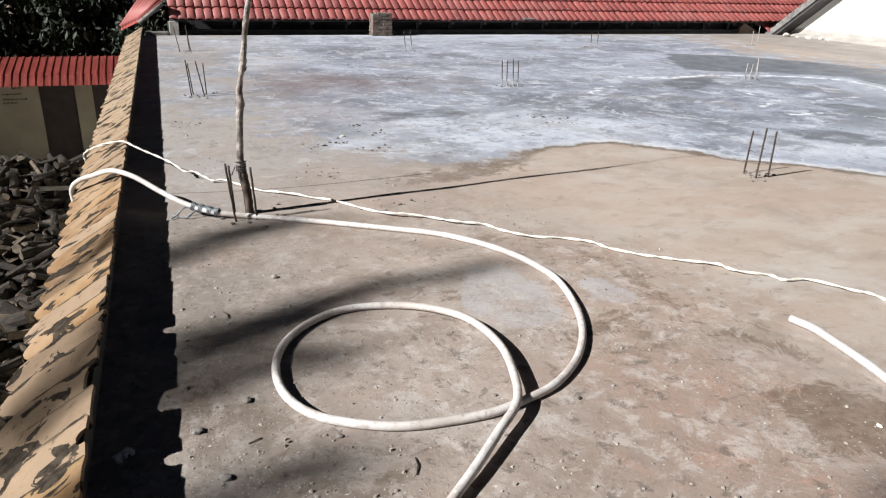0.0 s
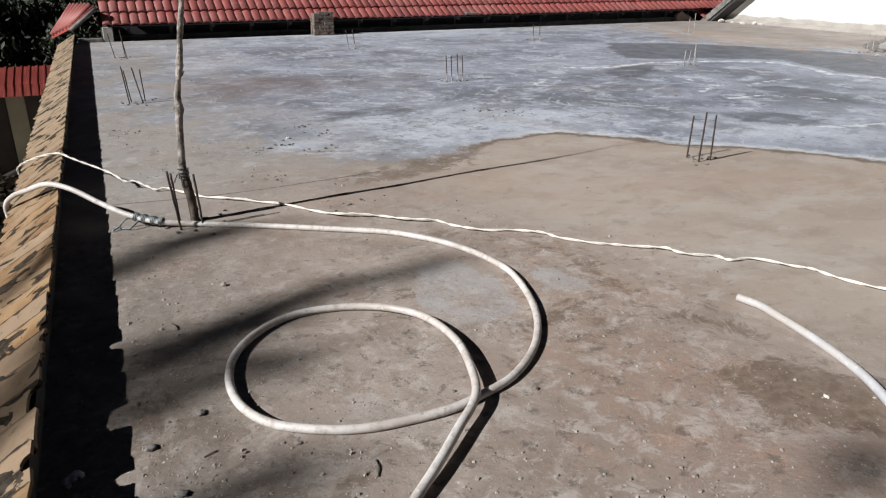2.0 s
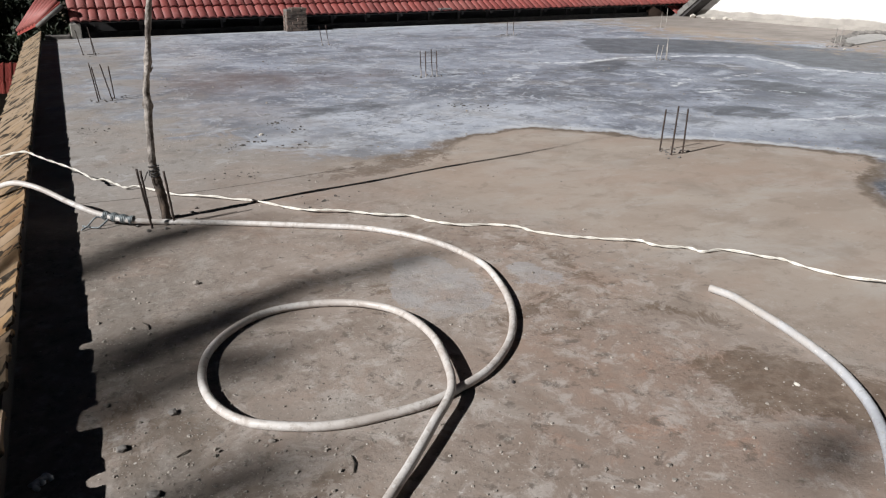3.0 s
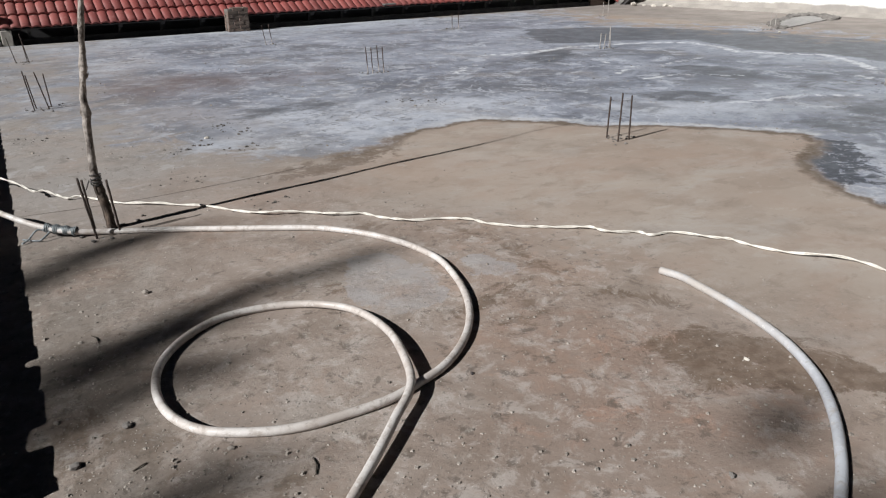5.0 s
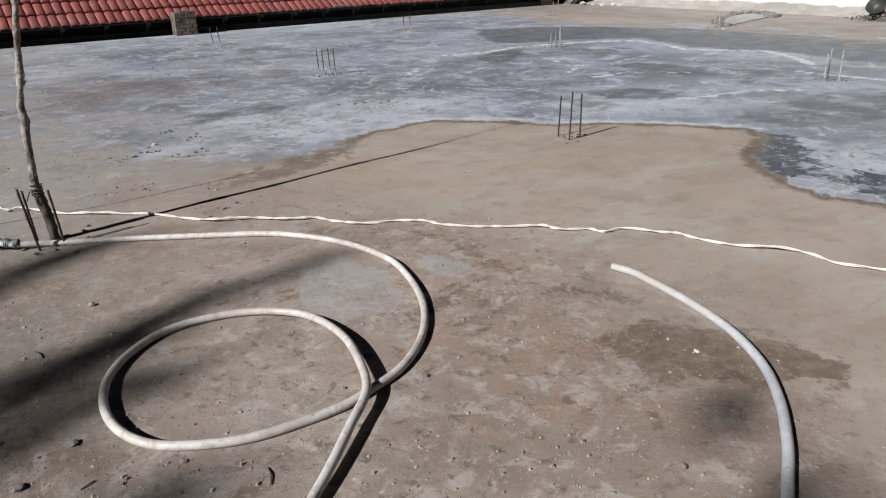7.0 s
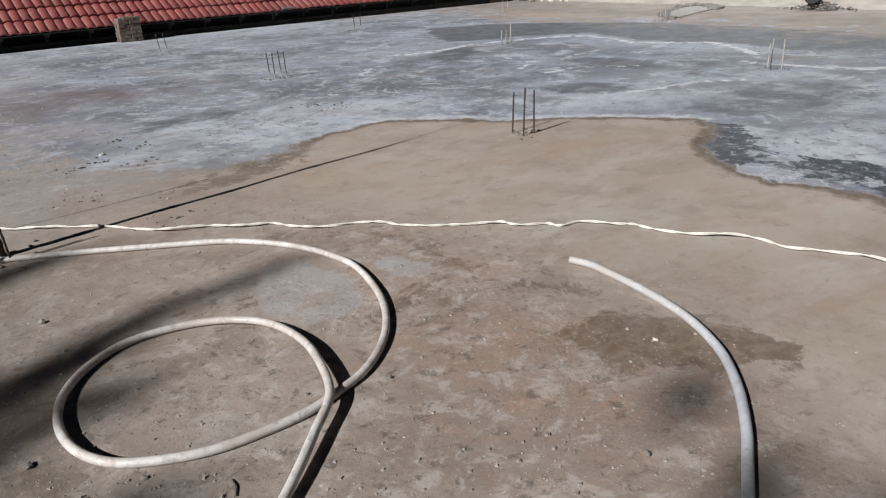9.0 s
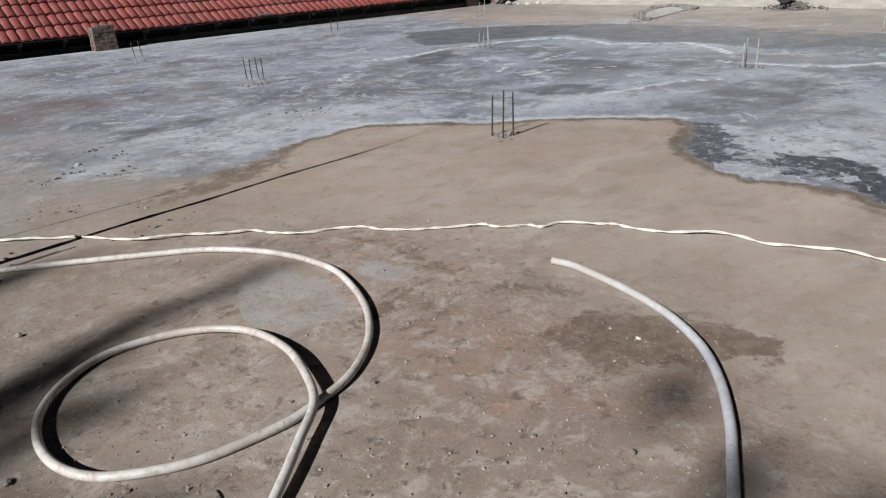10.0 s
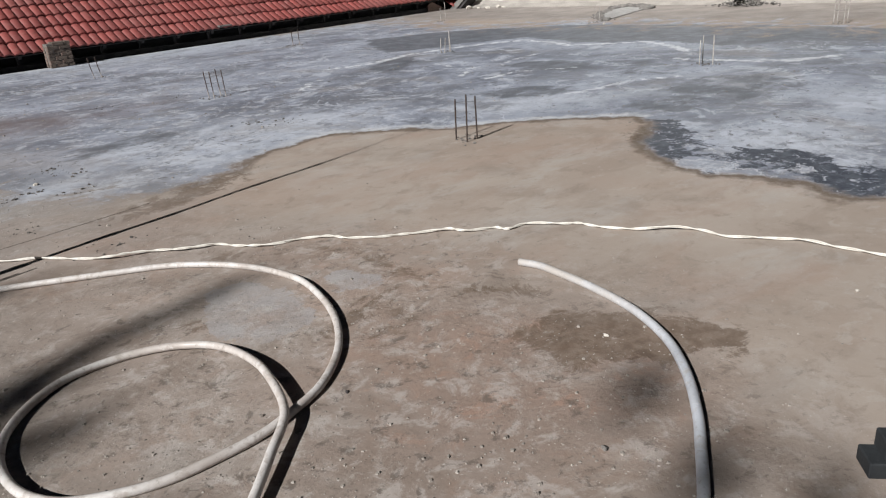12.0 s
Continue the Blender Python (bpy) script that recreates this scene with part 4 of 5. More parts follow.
for k in range(300):
    share("log", rng.choice(LOGS), log_place(rng), pile)
verts, faces, kinds = [], [], []
for k in range(900):
    me, m, base = rng.choice(LOGS), log_place(rng), len(verts)
    verts.extend((m @ v.co)[:] for v in me.vertices)
    for f in me.polygons:
        faces.append(tuple(i + base for i in f.vertices))
        kinds.append(f.material_index)
me = bpy.data.meshes.new("firewood_fill")
me.from_pydata(verts, [], faces)
me.materials.append(M_LOG)
me.materials.append(M_LOG_END)
me.polygons.foreach_set("material_index", kinds)
ob = new("firewood_fill", me)
ob.parent = pile
tagged(ob, kind="stuff")
bm = bmesh.new()
made = bmesh.ops.create_grid(bm, x_segments=24, y_segments=60, size=1)
for v in bm.verts:
    x, y = -3.3 + v.co.x * 2.1, 11.05 + v.co.y * 5.7
    top = 0.55 * max(0.0, 1 - abs((x + 3.4) / 2.3) ** 3) * (0.7 + 0.3 * math.sin(y * 1.7))
    v.co = (x, y, GROUND + 0.01 + top * (0.8 + 0.5 * noise.noise((x * 3, y * 3, 0))))
part("bark_litter", bm, M_LOG, pile, "dark bark litter under the logs")


bm = bmesh.new()
box(bm, (-0.35, -0.09, -0.015), (0.35, 0.09, 0.015), 0.004)
ob = tagged(part("plank", bm, M_POST), "pale weathered plank lying on the firewood heap", "plank")
ob.matrix_basis = pose(-2.0, 14.3, -2.42, 4, 6, 12)

# ---- trees ----
def leaf_cloud(bm, centre, size, count, rng, leaf=0.10, axis=None):
    c = Vector(centre)
    for _ in range(count):
        v = Vector((rng.gauss(0, 0.42), rng.gauss(0, 0.42), rng.gauss(0, 0.42)))
        p = c + Vector((v.x * size[0], v.y * size[1], v.z * size[2]))
        if axis is not None:
            p = c + axis[0] * (v.x * size[0]) + axis[1] * (v.y * size[1]) + axis[2] * (v.z * size[2])
        e = Euler((rng.uniform(0, 6.3), rng.uniform(0, 6.3), rng.uniform(0, 6.3))).to_matrix()
        s = leaf * rng.uniform(0.6, 1.4)
        q = [bm.verts.new(p + e @ Vector(w) * s) for w in ((-1, 0, 0), (0, -0.42, 0.1), (1, 0, 0), (0, 0.42, 0.1))]
        bm.faces.new(q)


def tree(x, y, height, spread, rng, count=9000, leaf=0.085):
    t = tagged(empty("tree", x, y, GROUND), "dark leafy yard tree, behind the house or unseen to the west for shade", "tree", "yard trees")
    bm = bmesh.new()
    tube(bm, smooth_path([(0, 0, 0), (0.1, 0.1, height * 0.3), (rng.uniform(-0.3, 0.3), 0.1, height * 0.75)], 5), lambda u: 0.2 * (1.15 - 0.8 * u), 9)
    for k in range(9):
        a, h = rng.uniform(0, 6.3), height * rng.uniform(0.25, 0.6)
        d = spread * rng.uniform(0.5, 0.85)
        tube(bm, smooth_path([(0.05, 0.08, h), (math.cos(a) * d * 0.5, math.sin(a) * d * 0.5, h + 0.5), (math.cos(a) * d, math.sin(a) * d, h + rng.uniform(0.6, 1.6))], 4), lambda u: 0.07 * (1.1 - u), 6)
    part("trunk", bm, M_TRUNK, t)
    bm = bmesh.new()
    for k in range(34):
        a, d, h = rng.uniform(0, 6.3), spread * math.sqrt(rng.random()), height * rng.uniform(0.06, 1.0)
        leaf_cloud(bm, (math.cos(a) * d, math.sin(a) * d, h), (0.75, 0.75, 0.5), count // 34, rng, leaf)
    part("crown", bm, M_LEAF, t)
    return t


rng = random.Random(31)
for x, y, h, s in ((-3.5, 23.5, 6.5, 2.6), (-8.0, 24.5, 7.5, 3.0), (0.2, 26.0, 7.0, 2.6), (-5.5, 28.5, 9.0, 3.4), (-1.5, 21.8, 3.6, 1.5), (-6.0, 22.4, 4.5, 2.2),
                   (-3.0, 33.0, 10.0, 4.0), (-9.5, 32.0, 10.0, 4.0), (2.5, 31.0, 9.0, 3.6), (-13.0, 27.0, 9.0, 3.6), (-15.0, 35.0, 11.0, 4.5), (-7.0, 39.0, 12.0, 5.0), (1.0, 40.0, 12.0, 5.0), (-10.8, 24.2, 7.5, 2.8), (-12.0, 30.0, 10.0, 3.6), (-3.8, 22.6, 5.6, 1.9)):
    tree(x, y, h, s, rng, 17000 if y < 30 else 11000, 0.095 if y < 30 else 0.15)

# tall tree to the west, whose sparse boughs throw soft shade over the terrace
LIFT = 23.0
shade = tagged(empty("tree", -22.0, -0.9, GROUND), "tall sparse tree west of the terrace casting dappled shade", "tree", "yard trees")
rng = random.Random(77)
bm = bmesh.new()
ORIGIN = Vector((-22.0, -0.9, GROUND))
tube(bm, smooth_path([(0, 0, 0), (0.2, 0.1, 6.0), (0.6, 0.5, 13.5)], 6), lambda u: 0.2 * (1.2 - 0.9 * u), 9)
BOUGHS = [((-0.5, 3.75), (0.15, 4.2), (0.62, 4.42), 0.19, 140), ((-0.6, 2.5), (0.1, 2.88), (0.62, 3.2), 0.20, 270), ((0.5, 3.15), (1.0, 3.34), (1.6, 3.31), 0.13, 95),
          ((-0.5, 2.35), (0.0, 2.56), (0.6, 2.68), 0.15, 105), ((-0.5, 1.75), (0.1, 1.9), (0.45, 1.93), 0.17, 90)]
SPOTS = [((2.09, 1.21), 0.13, 22), ((1.83, 0.79), 0.14, 32), ((2.0, 0.49), 0.12, 18)]
leaves = bmesh.new()
for p0, p1, p2, wide, count in BOUGHS:
    w = [Vector((*p, 0)) + TO_SUN * LIFT - ORIGIN for p in (p0, p1, p2)]
    tube(bm, smooth_path([w[0] + Vector((-0.9, -0.2, -0.5)), *w], 5), lambda u: 0.03 * (1.15 - u), 6)
    for k in range(14):
        c = w[0].lerp(w[1], k / 7) if k < 7 else w[1].lerp(w[2], (k - 7) / 7)
        leaf_cloud(leaves, c, (wide, wide, wide * 1.5), count // 14, rng, 0.07)
for p, wide, count in SPOTS:
    leaf_cloud(leaves, Vector((*p, 0)) + TO_SUN * LIFT - ORIGIN, (wide, wide, wide), count, rng, 0.07)
part("trunk", bm, M_TRUNK, shade)
part("crown", leaves, M_LEAF, shade)
# unseen trees added to the west to shade the firewood and backdrop trees
for x, y, h, s in ((-15.5, 10.2, 10.5, 3.0), (-16.5, 12.2, 10.0, 2.4), (-18.5, 24.5, 13.0, 3.2), (-20.5, 29.5, 14.5, 3.6)):
    tree(x, y, h, s, rng, 9000 if y > 20 else 4200, 0.16)


# ---- hoses and cable on the terrace ----
def lowered(p, z):
    """A floor place as seen from the first eye, moved to height z on the same line of sight."""
    return (p[0] * (1 - z / 1.55), p[1] * (1 - z / 1.55), z)


R1 = 0.0175
HOSE = [(-0.64, 5.55, -0.9), (-0.67, 5.55, -0.4), (-0.705, 5.55, -0.10), (-0.70, 5.52, 0.01), (-0.64, 5.44, 0.085), (-0.54, 5.32, 0.145), (-0.40, 5.17, 0.212), (-0.26, 5.02, 0.20), (-0.10, 4.86, 0.13), (0.05, 4.72, 0.075), (0.22, 4.61, 0.04)]
FLOOR_RUN = [((0.45, 4.59), R1), ((0.82, 4.38), R1), ((1.20, 4.14), R1), ((1.39, 4.02), R1), ((1.52, 3.92), R1), ((1.64, 3.78), R1), ((1.735, 3.63), R1), ((1.81, 3.46), R1), ((1.86, 3.25), R1), ((1.865, 3.05), 0.018), ((1.79, 2.75), 0.019), ((1.68, 2.51), 0.018),
             ((1.53, 2.31), R1), ((1.34, 2.16), R1), ((1.15, 2.09), R1), ((1.02, 2.06), R1), ((0.86, 2.06), R1), ((0.69, 2.08), R1), ((0.54, 2.14), R1), ((0.39, 2.25), 0.018), ((0.31, 2.41), 0.021), ((0.30, 2.61), 0.022),
             ((0.36, 2.81), 0.019), ((0.49, 2.97), R1), ((0.67, 3.07), R1), ((0.89, 3.06), R1), ((1.09, 2.97), 0.022), ((1.23, 2.80), 0.031), ((1.27, 2.56), 0.042), ((1.235, 2.34), 0.050), ((1.15, 2.11), 0.052), ((0.99, 1.94), 0.045),
             ((0.84, 1.79), 0.036), ((0.71, 1.67), 0.028), ((0.50, 1.48), 0.021), ((0.25, 1.30), R1), ((0.0, 1.15), R1)]
hose = tagged(empty("hose"), "dusty white plastic hose coiled in one loop on the floor", "hose")
bm = bmesh.new()
tube(bm, smooth_path(HOSE + [lowered(p, z) for p, z in FLOOR_RUN], 9), R1, 14)
part("pipe", bm, M_HOSE, hose)
# cord lashed round the joint, with loose ends
bm = bmesh.new()
a, b = Vector((0.075, 4.705, 0.068)), Vector((0.235, 4.605, 0.040))
d = (b - a).normalized()
s1 = d.cross(Vector((0, 0, 1))).normalized()
s2 = d.cross(s1)
helix = []
for k in range(260):
    u = k / 259
    ang = u * 2 * math.pi * 19
    r = 0.0215 + 0.004 * math.sin(u * 21)
    helix.append(a.lerp(b, u) + (s1 * math.cos(ang) + s2 * math.sin(ang)) * r)
tube(bm, helix, 0.0052, 5)
part("lashing", bm, M_TAPE, hose, "grey cord lashing round the joint")
for pts in ([(0.08, 4.70, 0.05), (0.03, 4.70, 0.06), (-0.02, 4.68, 0.02), (-0.06, 4.65, 0.008)], [(0.10, 4.67, 0.05), (0.05, 4.64, 0.02), (0.02, 4.66, 0.008), (-0.05, 4.72, 0.01)]):
    bm = bmesh.new()
    tube(bm, smooth_path(pts, 6), 0.006, 5)
    part("loose_end", bm, M_TAPE, hose)

R2 = 0.0195
HOSE2 = [(2.745, 2.335), (2.77, 2.22), (2.76, 2.11), (2.72, 1.85), (2.64, 1.57), (2.50, 1.32), (2.32, 1.13), (2.11, 0.97), (1.93, 0.86), (1.74, 0.75), (1.45, 0.60), (1.1, 0.50), (0.7, 0.45)]
hose2 = tagged(empty("hose"), "grey-white plastic hose end curving across the floor", "hose")
bm = bmesh.new()
path = smooth_path([(0.1 + (x - 0.1) * 0.987, y * 0.987, R2) for x, y in HOSE2], 9)
rings = tube(bm, path, R2, 14, close=False)
end = rings[0]
centre = sum((v.co for v in end), Vector()) / len(end)
inner = [bm.verts.new(centre + (v.co - centre) * 0.78) for v in end]
deep = [bm.verts.new(v.co + (path[1] - path[0]).normalized() * 0.06) for v in inner]
for k in range(len(end)):
    j = (k + 1) % len(end)
    bm.faces.new((end[k], inner[k], inner[j], end[j]))
    bm.faces.new((inner[k], deep[k], deep[j], inner[j])).material_index = 1
bm.faces.new(deep).material_index = 1
part("pipe", bm, [M_HOSE_GREY, M_HOSE_BORE], hose2)

CABLE = [(-0.66, 6.72, -0.9), (-0.68, 6.70, -0.3), (-0.71, 6.66, -0.05), (-0.69, 6.60, 0.015), (-0.62, 6.48, 0.075), (-0.50, 6.28, 0.15), (-0.37, 6.07, 0.21), (-0.28, 5.96, 0.195), (-0.20, 5.88, 0.165), (-0.10, 5.79, 0.135), (0.0, 5.69, 0.095), (0.06, 5.60, 0.060), (0.13, 5.57, 0.058), (0.20, 5.51, 0.028), (0.26, 5.44, 0.012), (0.34, 5.42, 0.020), (0.42, 5.31, 0.011)]
CABLE_FLOOR = [(0.56, 5.17), (0.78, 4.99), (1.01, 4.80), (1.17, 4.57), (1.32, 4.38), (1.41, 4.32), (1.56, 4.24), (1.69, 4.09), (1.85, 4.02), (1.92, 3.88), (2.01, 3.75), (2.25, 3.63), (2.36, 3.52),
               (2.42, 3.41), (2.57, 3.24), (2.69, 3.15), (2.86, 3.01), (2.90, 2.91), (3.05, 2.80), (3.08, 2.72), (3.21, 2.68), (3.34, 2.50), (3.40, 2.42), (3.42, 2.28), (3.53, 2.05), (3.68, 1.86),
               (3.69, 1.63), (3.83, 1.36), (3.86, 1.14), (3.88, 0.90), (3.95, 0.4), (4.1, -0.5)]
cable = tagged(empty("cable"), "cream twisted two-core cable trailing over the floor", "cable")
centre = smooth_path(CABLE + [(x * 0.993, y * 0.993, 0.011) for x, y in CABLE_FLOOR], 11)
rng = random.Random(9)
run, last = 0.0, centre[0].copy()
for p in centre:
    run, last = run + (p - last).length, p.copy()
    if run > 2.2:
        p.z += 0.032 * max(0.0, noise.noise((run * 3.0, 3.1, 0)) + 0.05)
    p.x += 0.010 * noise.noise((run * 6.0, 0.3, 7))
    p.y += 0.018 * noise.noise((run * 6.0, 9.3, 2))
for strand in range(2):
    bm = bmesh.new()
    path = []
    for i, p in enumerate(centre[:-1]):
        d = (centre[i + 1] - p).normalized()
        s1 = d.cross(Vector((0, 0, 1))).normalized()
        s2 = d.cross(s1)
        ang = i * 0.40 + strand * math.pi
        path.append(p + (s1 * math.cos(ang) + s2 * math.sin(ang)) * 0.0042)
    tube(bm, path, 0.0047, 6)
    part("core", bm, M_CABLE, cable)

# thin strand that draws the shadow line of an overhead wire on the floor
bm = bmesh.new()
tube(bm, smooth_path([(-0.1, 5.24, 0.004), (0.62, 5.17, 0.003), (1.38, 5.22, 0.003), (1.95, 5.29, 0.003)], 6), 0.0014, 5)
tagged(part("wire", bm, plain("shadow_line", (0.20, 0.17, 0.15), (0.13, 0.11, 0.095), 9.0)), "thin grey-brown strand laid on the floor in place of a wire shadow", "wire")


# ---- column starter bars ----
def starter_bars(x, y, bars, material, label, ties=True):
    """Bars: offset x, y, height, lean x, lean y."""
    g = tagged(empty("starter_bars", x, y, 0), label, "rebar", "column starter bars")
    for bx, by, h, lx, ly in bars:
        bm = bmesh.new()
        n = max(6, int(h / 0.03))
        path = [Vector((bx + lx * (k / n) + 0.0008 * math.sin(k * 1.7), by + ly * (k / n), -0.02 + (h + 0.02) * k / n)) for k in range(n + 1)]
        tube(bm, path, lambda u: 0.0068 + 0.0009 * (round(u * n) % 2), 7)
        part("bar", bm, material, g)
    if ties:
        hmin = min(b[2] for b in bars)
        for hz in (hmin * 0.55, hmin * 0.93):
            pts = []
            for bx, by, h, lx, ly in bars:
                pts.append(Vector((bx + lx * hz / h, by + ly * hz / h, hz)))
            bm = bmesh.new()
            tube(bm, [*pts, pts[0]], 0.0011, 4)
            part("tie_wire", bm, M_WIRE, g)
    bm = bmesh.new()
    rng = random.Random(int(x * 100 + y))
    for k in range(16):
        rock(bm, rng.gauss(0, 0.10), rng.gauss(0, 0.09), 0.006, rng.uniform(0.006, 0.018), rng)
    tagged(part("mortar_litter", bm, M_RUBBLE, g), kind="stuff")
    return g


RUSTY = "rusty steel column starter bars rising from the floor"
PALE = "cement-splashed pale column starter bars rising from the floor"
GX, GY = (0.384, 4.608, 8.933, 13.45), (4.558, 9.382, 14.27)
starter_bars(0.41, 4.60, [(-0.078, -0.085, 0.38, -0.04, 0.01), (-0.070, 0.04, 0.335, -0.02, 0.0), (0.055, -0.08, 0.345, -0.022, 0.01)], M_RUST, "dark rusty starter bars beside the lashed pole", False)
starter_bars(4.55, 4.53, [(-0.045, 0.08, 0.365, 0.01, -0.01), (-0.055, -0.07, 0.42, 0.01, -0.01), (0.075, -0.07, 0.385, 0.0, 0.0)], M_RUST, RUSTY)
starter_bars(GX[2] + 0.05, 4.58, [(-0.07, 0.05, 0.31, 0.0, 0.0), (0.04, 0.07, 0.36, 0.0, 0.0), (-0.01, -0.10, 0.34, 0.0, 0.0), (0.12, -0.03, 0.35, 0, 0)], M_BAR_PALE, PALE, False)
starter_bars(GX[3], GY[0], [(-0.08, -0.08, 0.42, 0, 0), (0.08, -0.08, 0.44, 0, 0), (0.08, 0.08, 0.4, 0, 0), (-0.08, 0.08, 0.42, 0, 0)], M_BAR_PALE, PALE)
starter_bars(GX[0] - 0.02, GY[1], [(-0.08, -0.07, 0.44, -0.04, 0.0), (-0.055, 0.07, 0.38, -0.04, 0.0), (0.07, -0.07, 0.42, -0.075, 0.02), (0.10, 0.06, 0.38, -0.015, 0)], M_RUST, RUSTY, False)
SPLASHED = "rusty column starter bars splashed with pale cement at the foot"
starter_bars(GX[1] - 0.01, GY[1], [(-0.09, 0.07, 0.36, -0.02, 0), (-0.07, -0.04, 0.36, -0.01, 0), (0.07, 0.04, 0.37, -0.02, 0), (0.09, -0.07, 0.36, -0.01, 0)], M_BAR_SPLASH, SPLASHED)
starter_bars(GX[2], GY[1], [(-0.10, -0.08, 0.25, 0.04, 0), (-0.03, 0.09, 0.24, 0.02, 0), (0.05, -0.08, 0.36, -0.02, 0), (0.08, -0.02, 0.27, 0, 0)], M_BAR_PALE, PALE)
starter_bars(GX[0] + 0.02, GY[2], [(-0.10, -0.07, 0.42, -0.07, 0), (0.09, -0.07, 0.46, -0.06, 0), (0.07, 0.09, 0.42, -0.03, 0)], M_RUST, RUSTY, False)
starter_bars(GX[1] - 0.03, GY[2] - 0.3, [(-0.08, -0.07, 0.37, -0.05, 0), (0.05, -0.07, 0.38, -0.05, 0)], M_BAR_SPLASH, SPLASHED, False)
starter_bars(GX[2] + 0.03, GY[2] - 0.05, [(-0.12, -0.07, 0.30, 0, 0), (-0.03, 0.07, 0.32, 0, 0), (0.05, -0.07, 0.30, 0, 0), (0.13, 0.06, 0.32, 0, 0)], M_BAR_SPLASH, SPLASHED, False)
starter_bars(GX[3], GY[2], [(-0.08, -0.07, 0.34, 0, 0), (0.09, -0.07, 0.46, 0, 0)], M_BAR_PALE, PALE, False)
starter_bars(GX[3], GY[1] + 0.1, [(-0.08, -0.07, 0.36, 0, 0), (0.08, -0.07, 0.33, 0, 0)], M_BAR_PALE, PALE, False)

# ---- pole ----
pole = tagged(empty("pole", 0.42, 4.655, 0), "crooked bark-covered wooden pole lashed to the starter bars", "pole")
bm = bmesh.new()
path = smooth_path([(0.015, 0, 0), (0.0, 0, 0.18), (-0.022, 0, 0.34), (-0.012, 0.01, 0.55), (0.0, 0.01, 0.72), (0.012, 0.0, 0.86), (0.035, 0.0, 0.98), (0.07, 0.01, 1.2), (0.10, 0.02, 1.40), (0.14, 0.0, 1.8), (0.10, 0.0, 2.2), (0.16, 0.03, 2.5), (0.12, -0.06, 2.9)], 7)
rng = random.Random(14)
knots = [(0.30, 0.005), (0.335, 0.008), (0.12, 0.003), (0.5, 0.006), (0.68, 0.006)]
tube(bm, path, lambda u: 0.027 * (1.0 - 0.58 * u) * (1.0 if u < 0.76 else max(0.3, 1.0 - (u - 0.76) * 9)) + sum(h * math.exp(-((u - k) / 0.012) ** 2) for k, h in knots), 11)
for v in bm.verts:
    v.co += Vector((noise.noise(v.co * 18), noise.noise(v.co * 18 + Vector((5, 0, 0))), 0)) * 0.007
part("stem", bm, M_BARK, pole)
bm = bmesh.new()
tube(bm, [p for p in path if p.z < 0.30], lambda u: 0.0285 + 0.0012 * math.sin(u * 31), 11)
for v in bm.verts:
    v.co += Vector((noise.noise(v.co * 18), noise.noise(v.co * 18 + Vector((5, 0, 0))), 0)) * 0.007
part("butt_bark", bm, plain("brown_bark", (0.12, 0.088, 0.068), (0.05, 0.038, 0.032), 15.0, 0.9, relief=1.0, fine=55.0, dist=0.012), pole, "dark brown bark left on the butt")
bm = bmesh.new()
tube(bm, [Vector((0.012, 0, 0.90)), Vector((0.045, -0.01, 0.93)), Vector((0.058, -0.012, 0.95))], lambda u: 0.012 * (1.2 - u), 6)
part("twig_stub", bm, M_BARK, pole)
for k, hz in enumerate((0.300, 0.318, 0.333, 0.352)):
    bm = bmesh.new()
    ring = [Vector((-0.02 + 0.030 * math.cos(a), 0.030 * math.sin(a), hz + 0.008 * math.sin(a + k))) for a in (2 * math.pi * i / 18 for i in range(19))]
    tube(bm, ring, 0.0042, 5)
    part("lashing", bm, M_WIRE, pole)
bm = bmesh.new()
tube(bm, smooth_path([(-0.06, -0.03, 0.33), (-0.075, -0.03, 0.30), (-0.085, -0.03, 0.275)], 4), 0.004, 5)
part("lashing_tail", bm, M_WIRE, pole)

# ---- heaps near the white wall ----
heap = tagged(empty("mortar_heap", 15.2, 9.9, 0), "dried grey mortar mixing patch with raised broken rim", "mortar heap")
bm = bmesh.new()
rng = random.Random(41)
RIM = [(-1.5, -0.55), (-0.8, 0.15), (0.1, 0.65), (1.35, 1.0), (1.5, 0.6), (1.2, 0.1), (0.9, 0.0), (-1.5, -0.55)]
for p in smooth_path([(x, y, 0) for x, y in RIM[:-1]], 14):
    for k in range(5):
        r = rng.uniform(0.02, 0.06) * (1.5 if p.x > 0.8 else 1.0)
        rock(bm, p.x + rng.gauss(0, 0.05), p.y + rng.gauss(0, 0.05), r * 0.3, r, rng, 0.7)
tagged(part("rim", bm, M_RUBBLE, heap), kind="stuff")
bm = bmesh.new()
ring = [bm.verts.new((p.x * 0.95, p.y * 0.95, 0.02)) for p in smooth_path([(x, y, 0) for x, y in RIM[:-1]], 4)]
bm.faces.new(ring)
bmesh.ops.triangulate(bm, faces=bm.faces[:])
ext = bmesh.ops.extrude_face_region(bm, geom=bm.faces[:])
for v in ext["geom"]:
    if isinstance(v, bmesh.types.BMVert):
        v.co.z = 0.0
bmesh.ops.recalc_face_normals(bm, faces=bm.faces[:])
part("crust", bm, plain("pale_mortar", (0.36, 0.35, 0.34), (0.27, 0.26, 0.25), 5.0, 0.9, relief=0.8), heap)

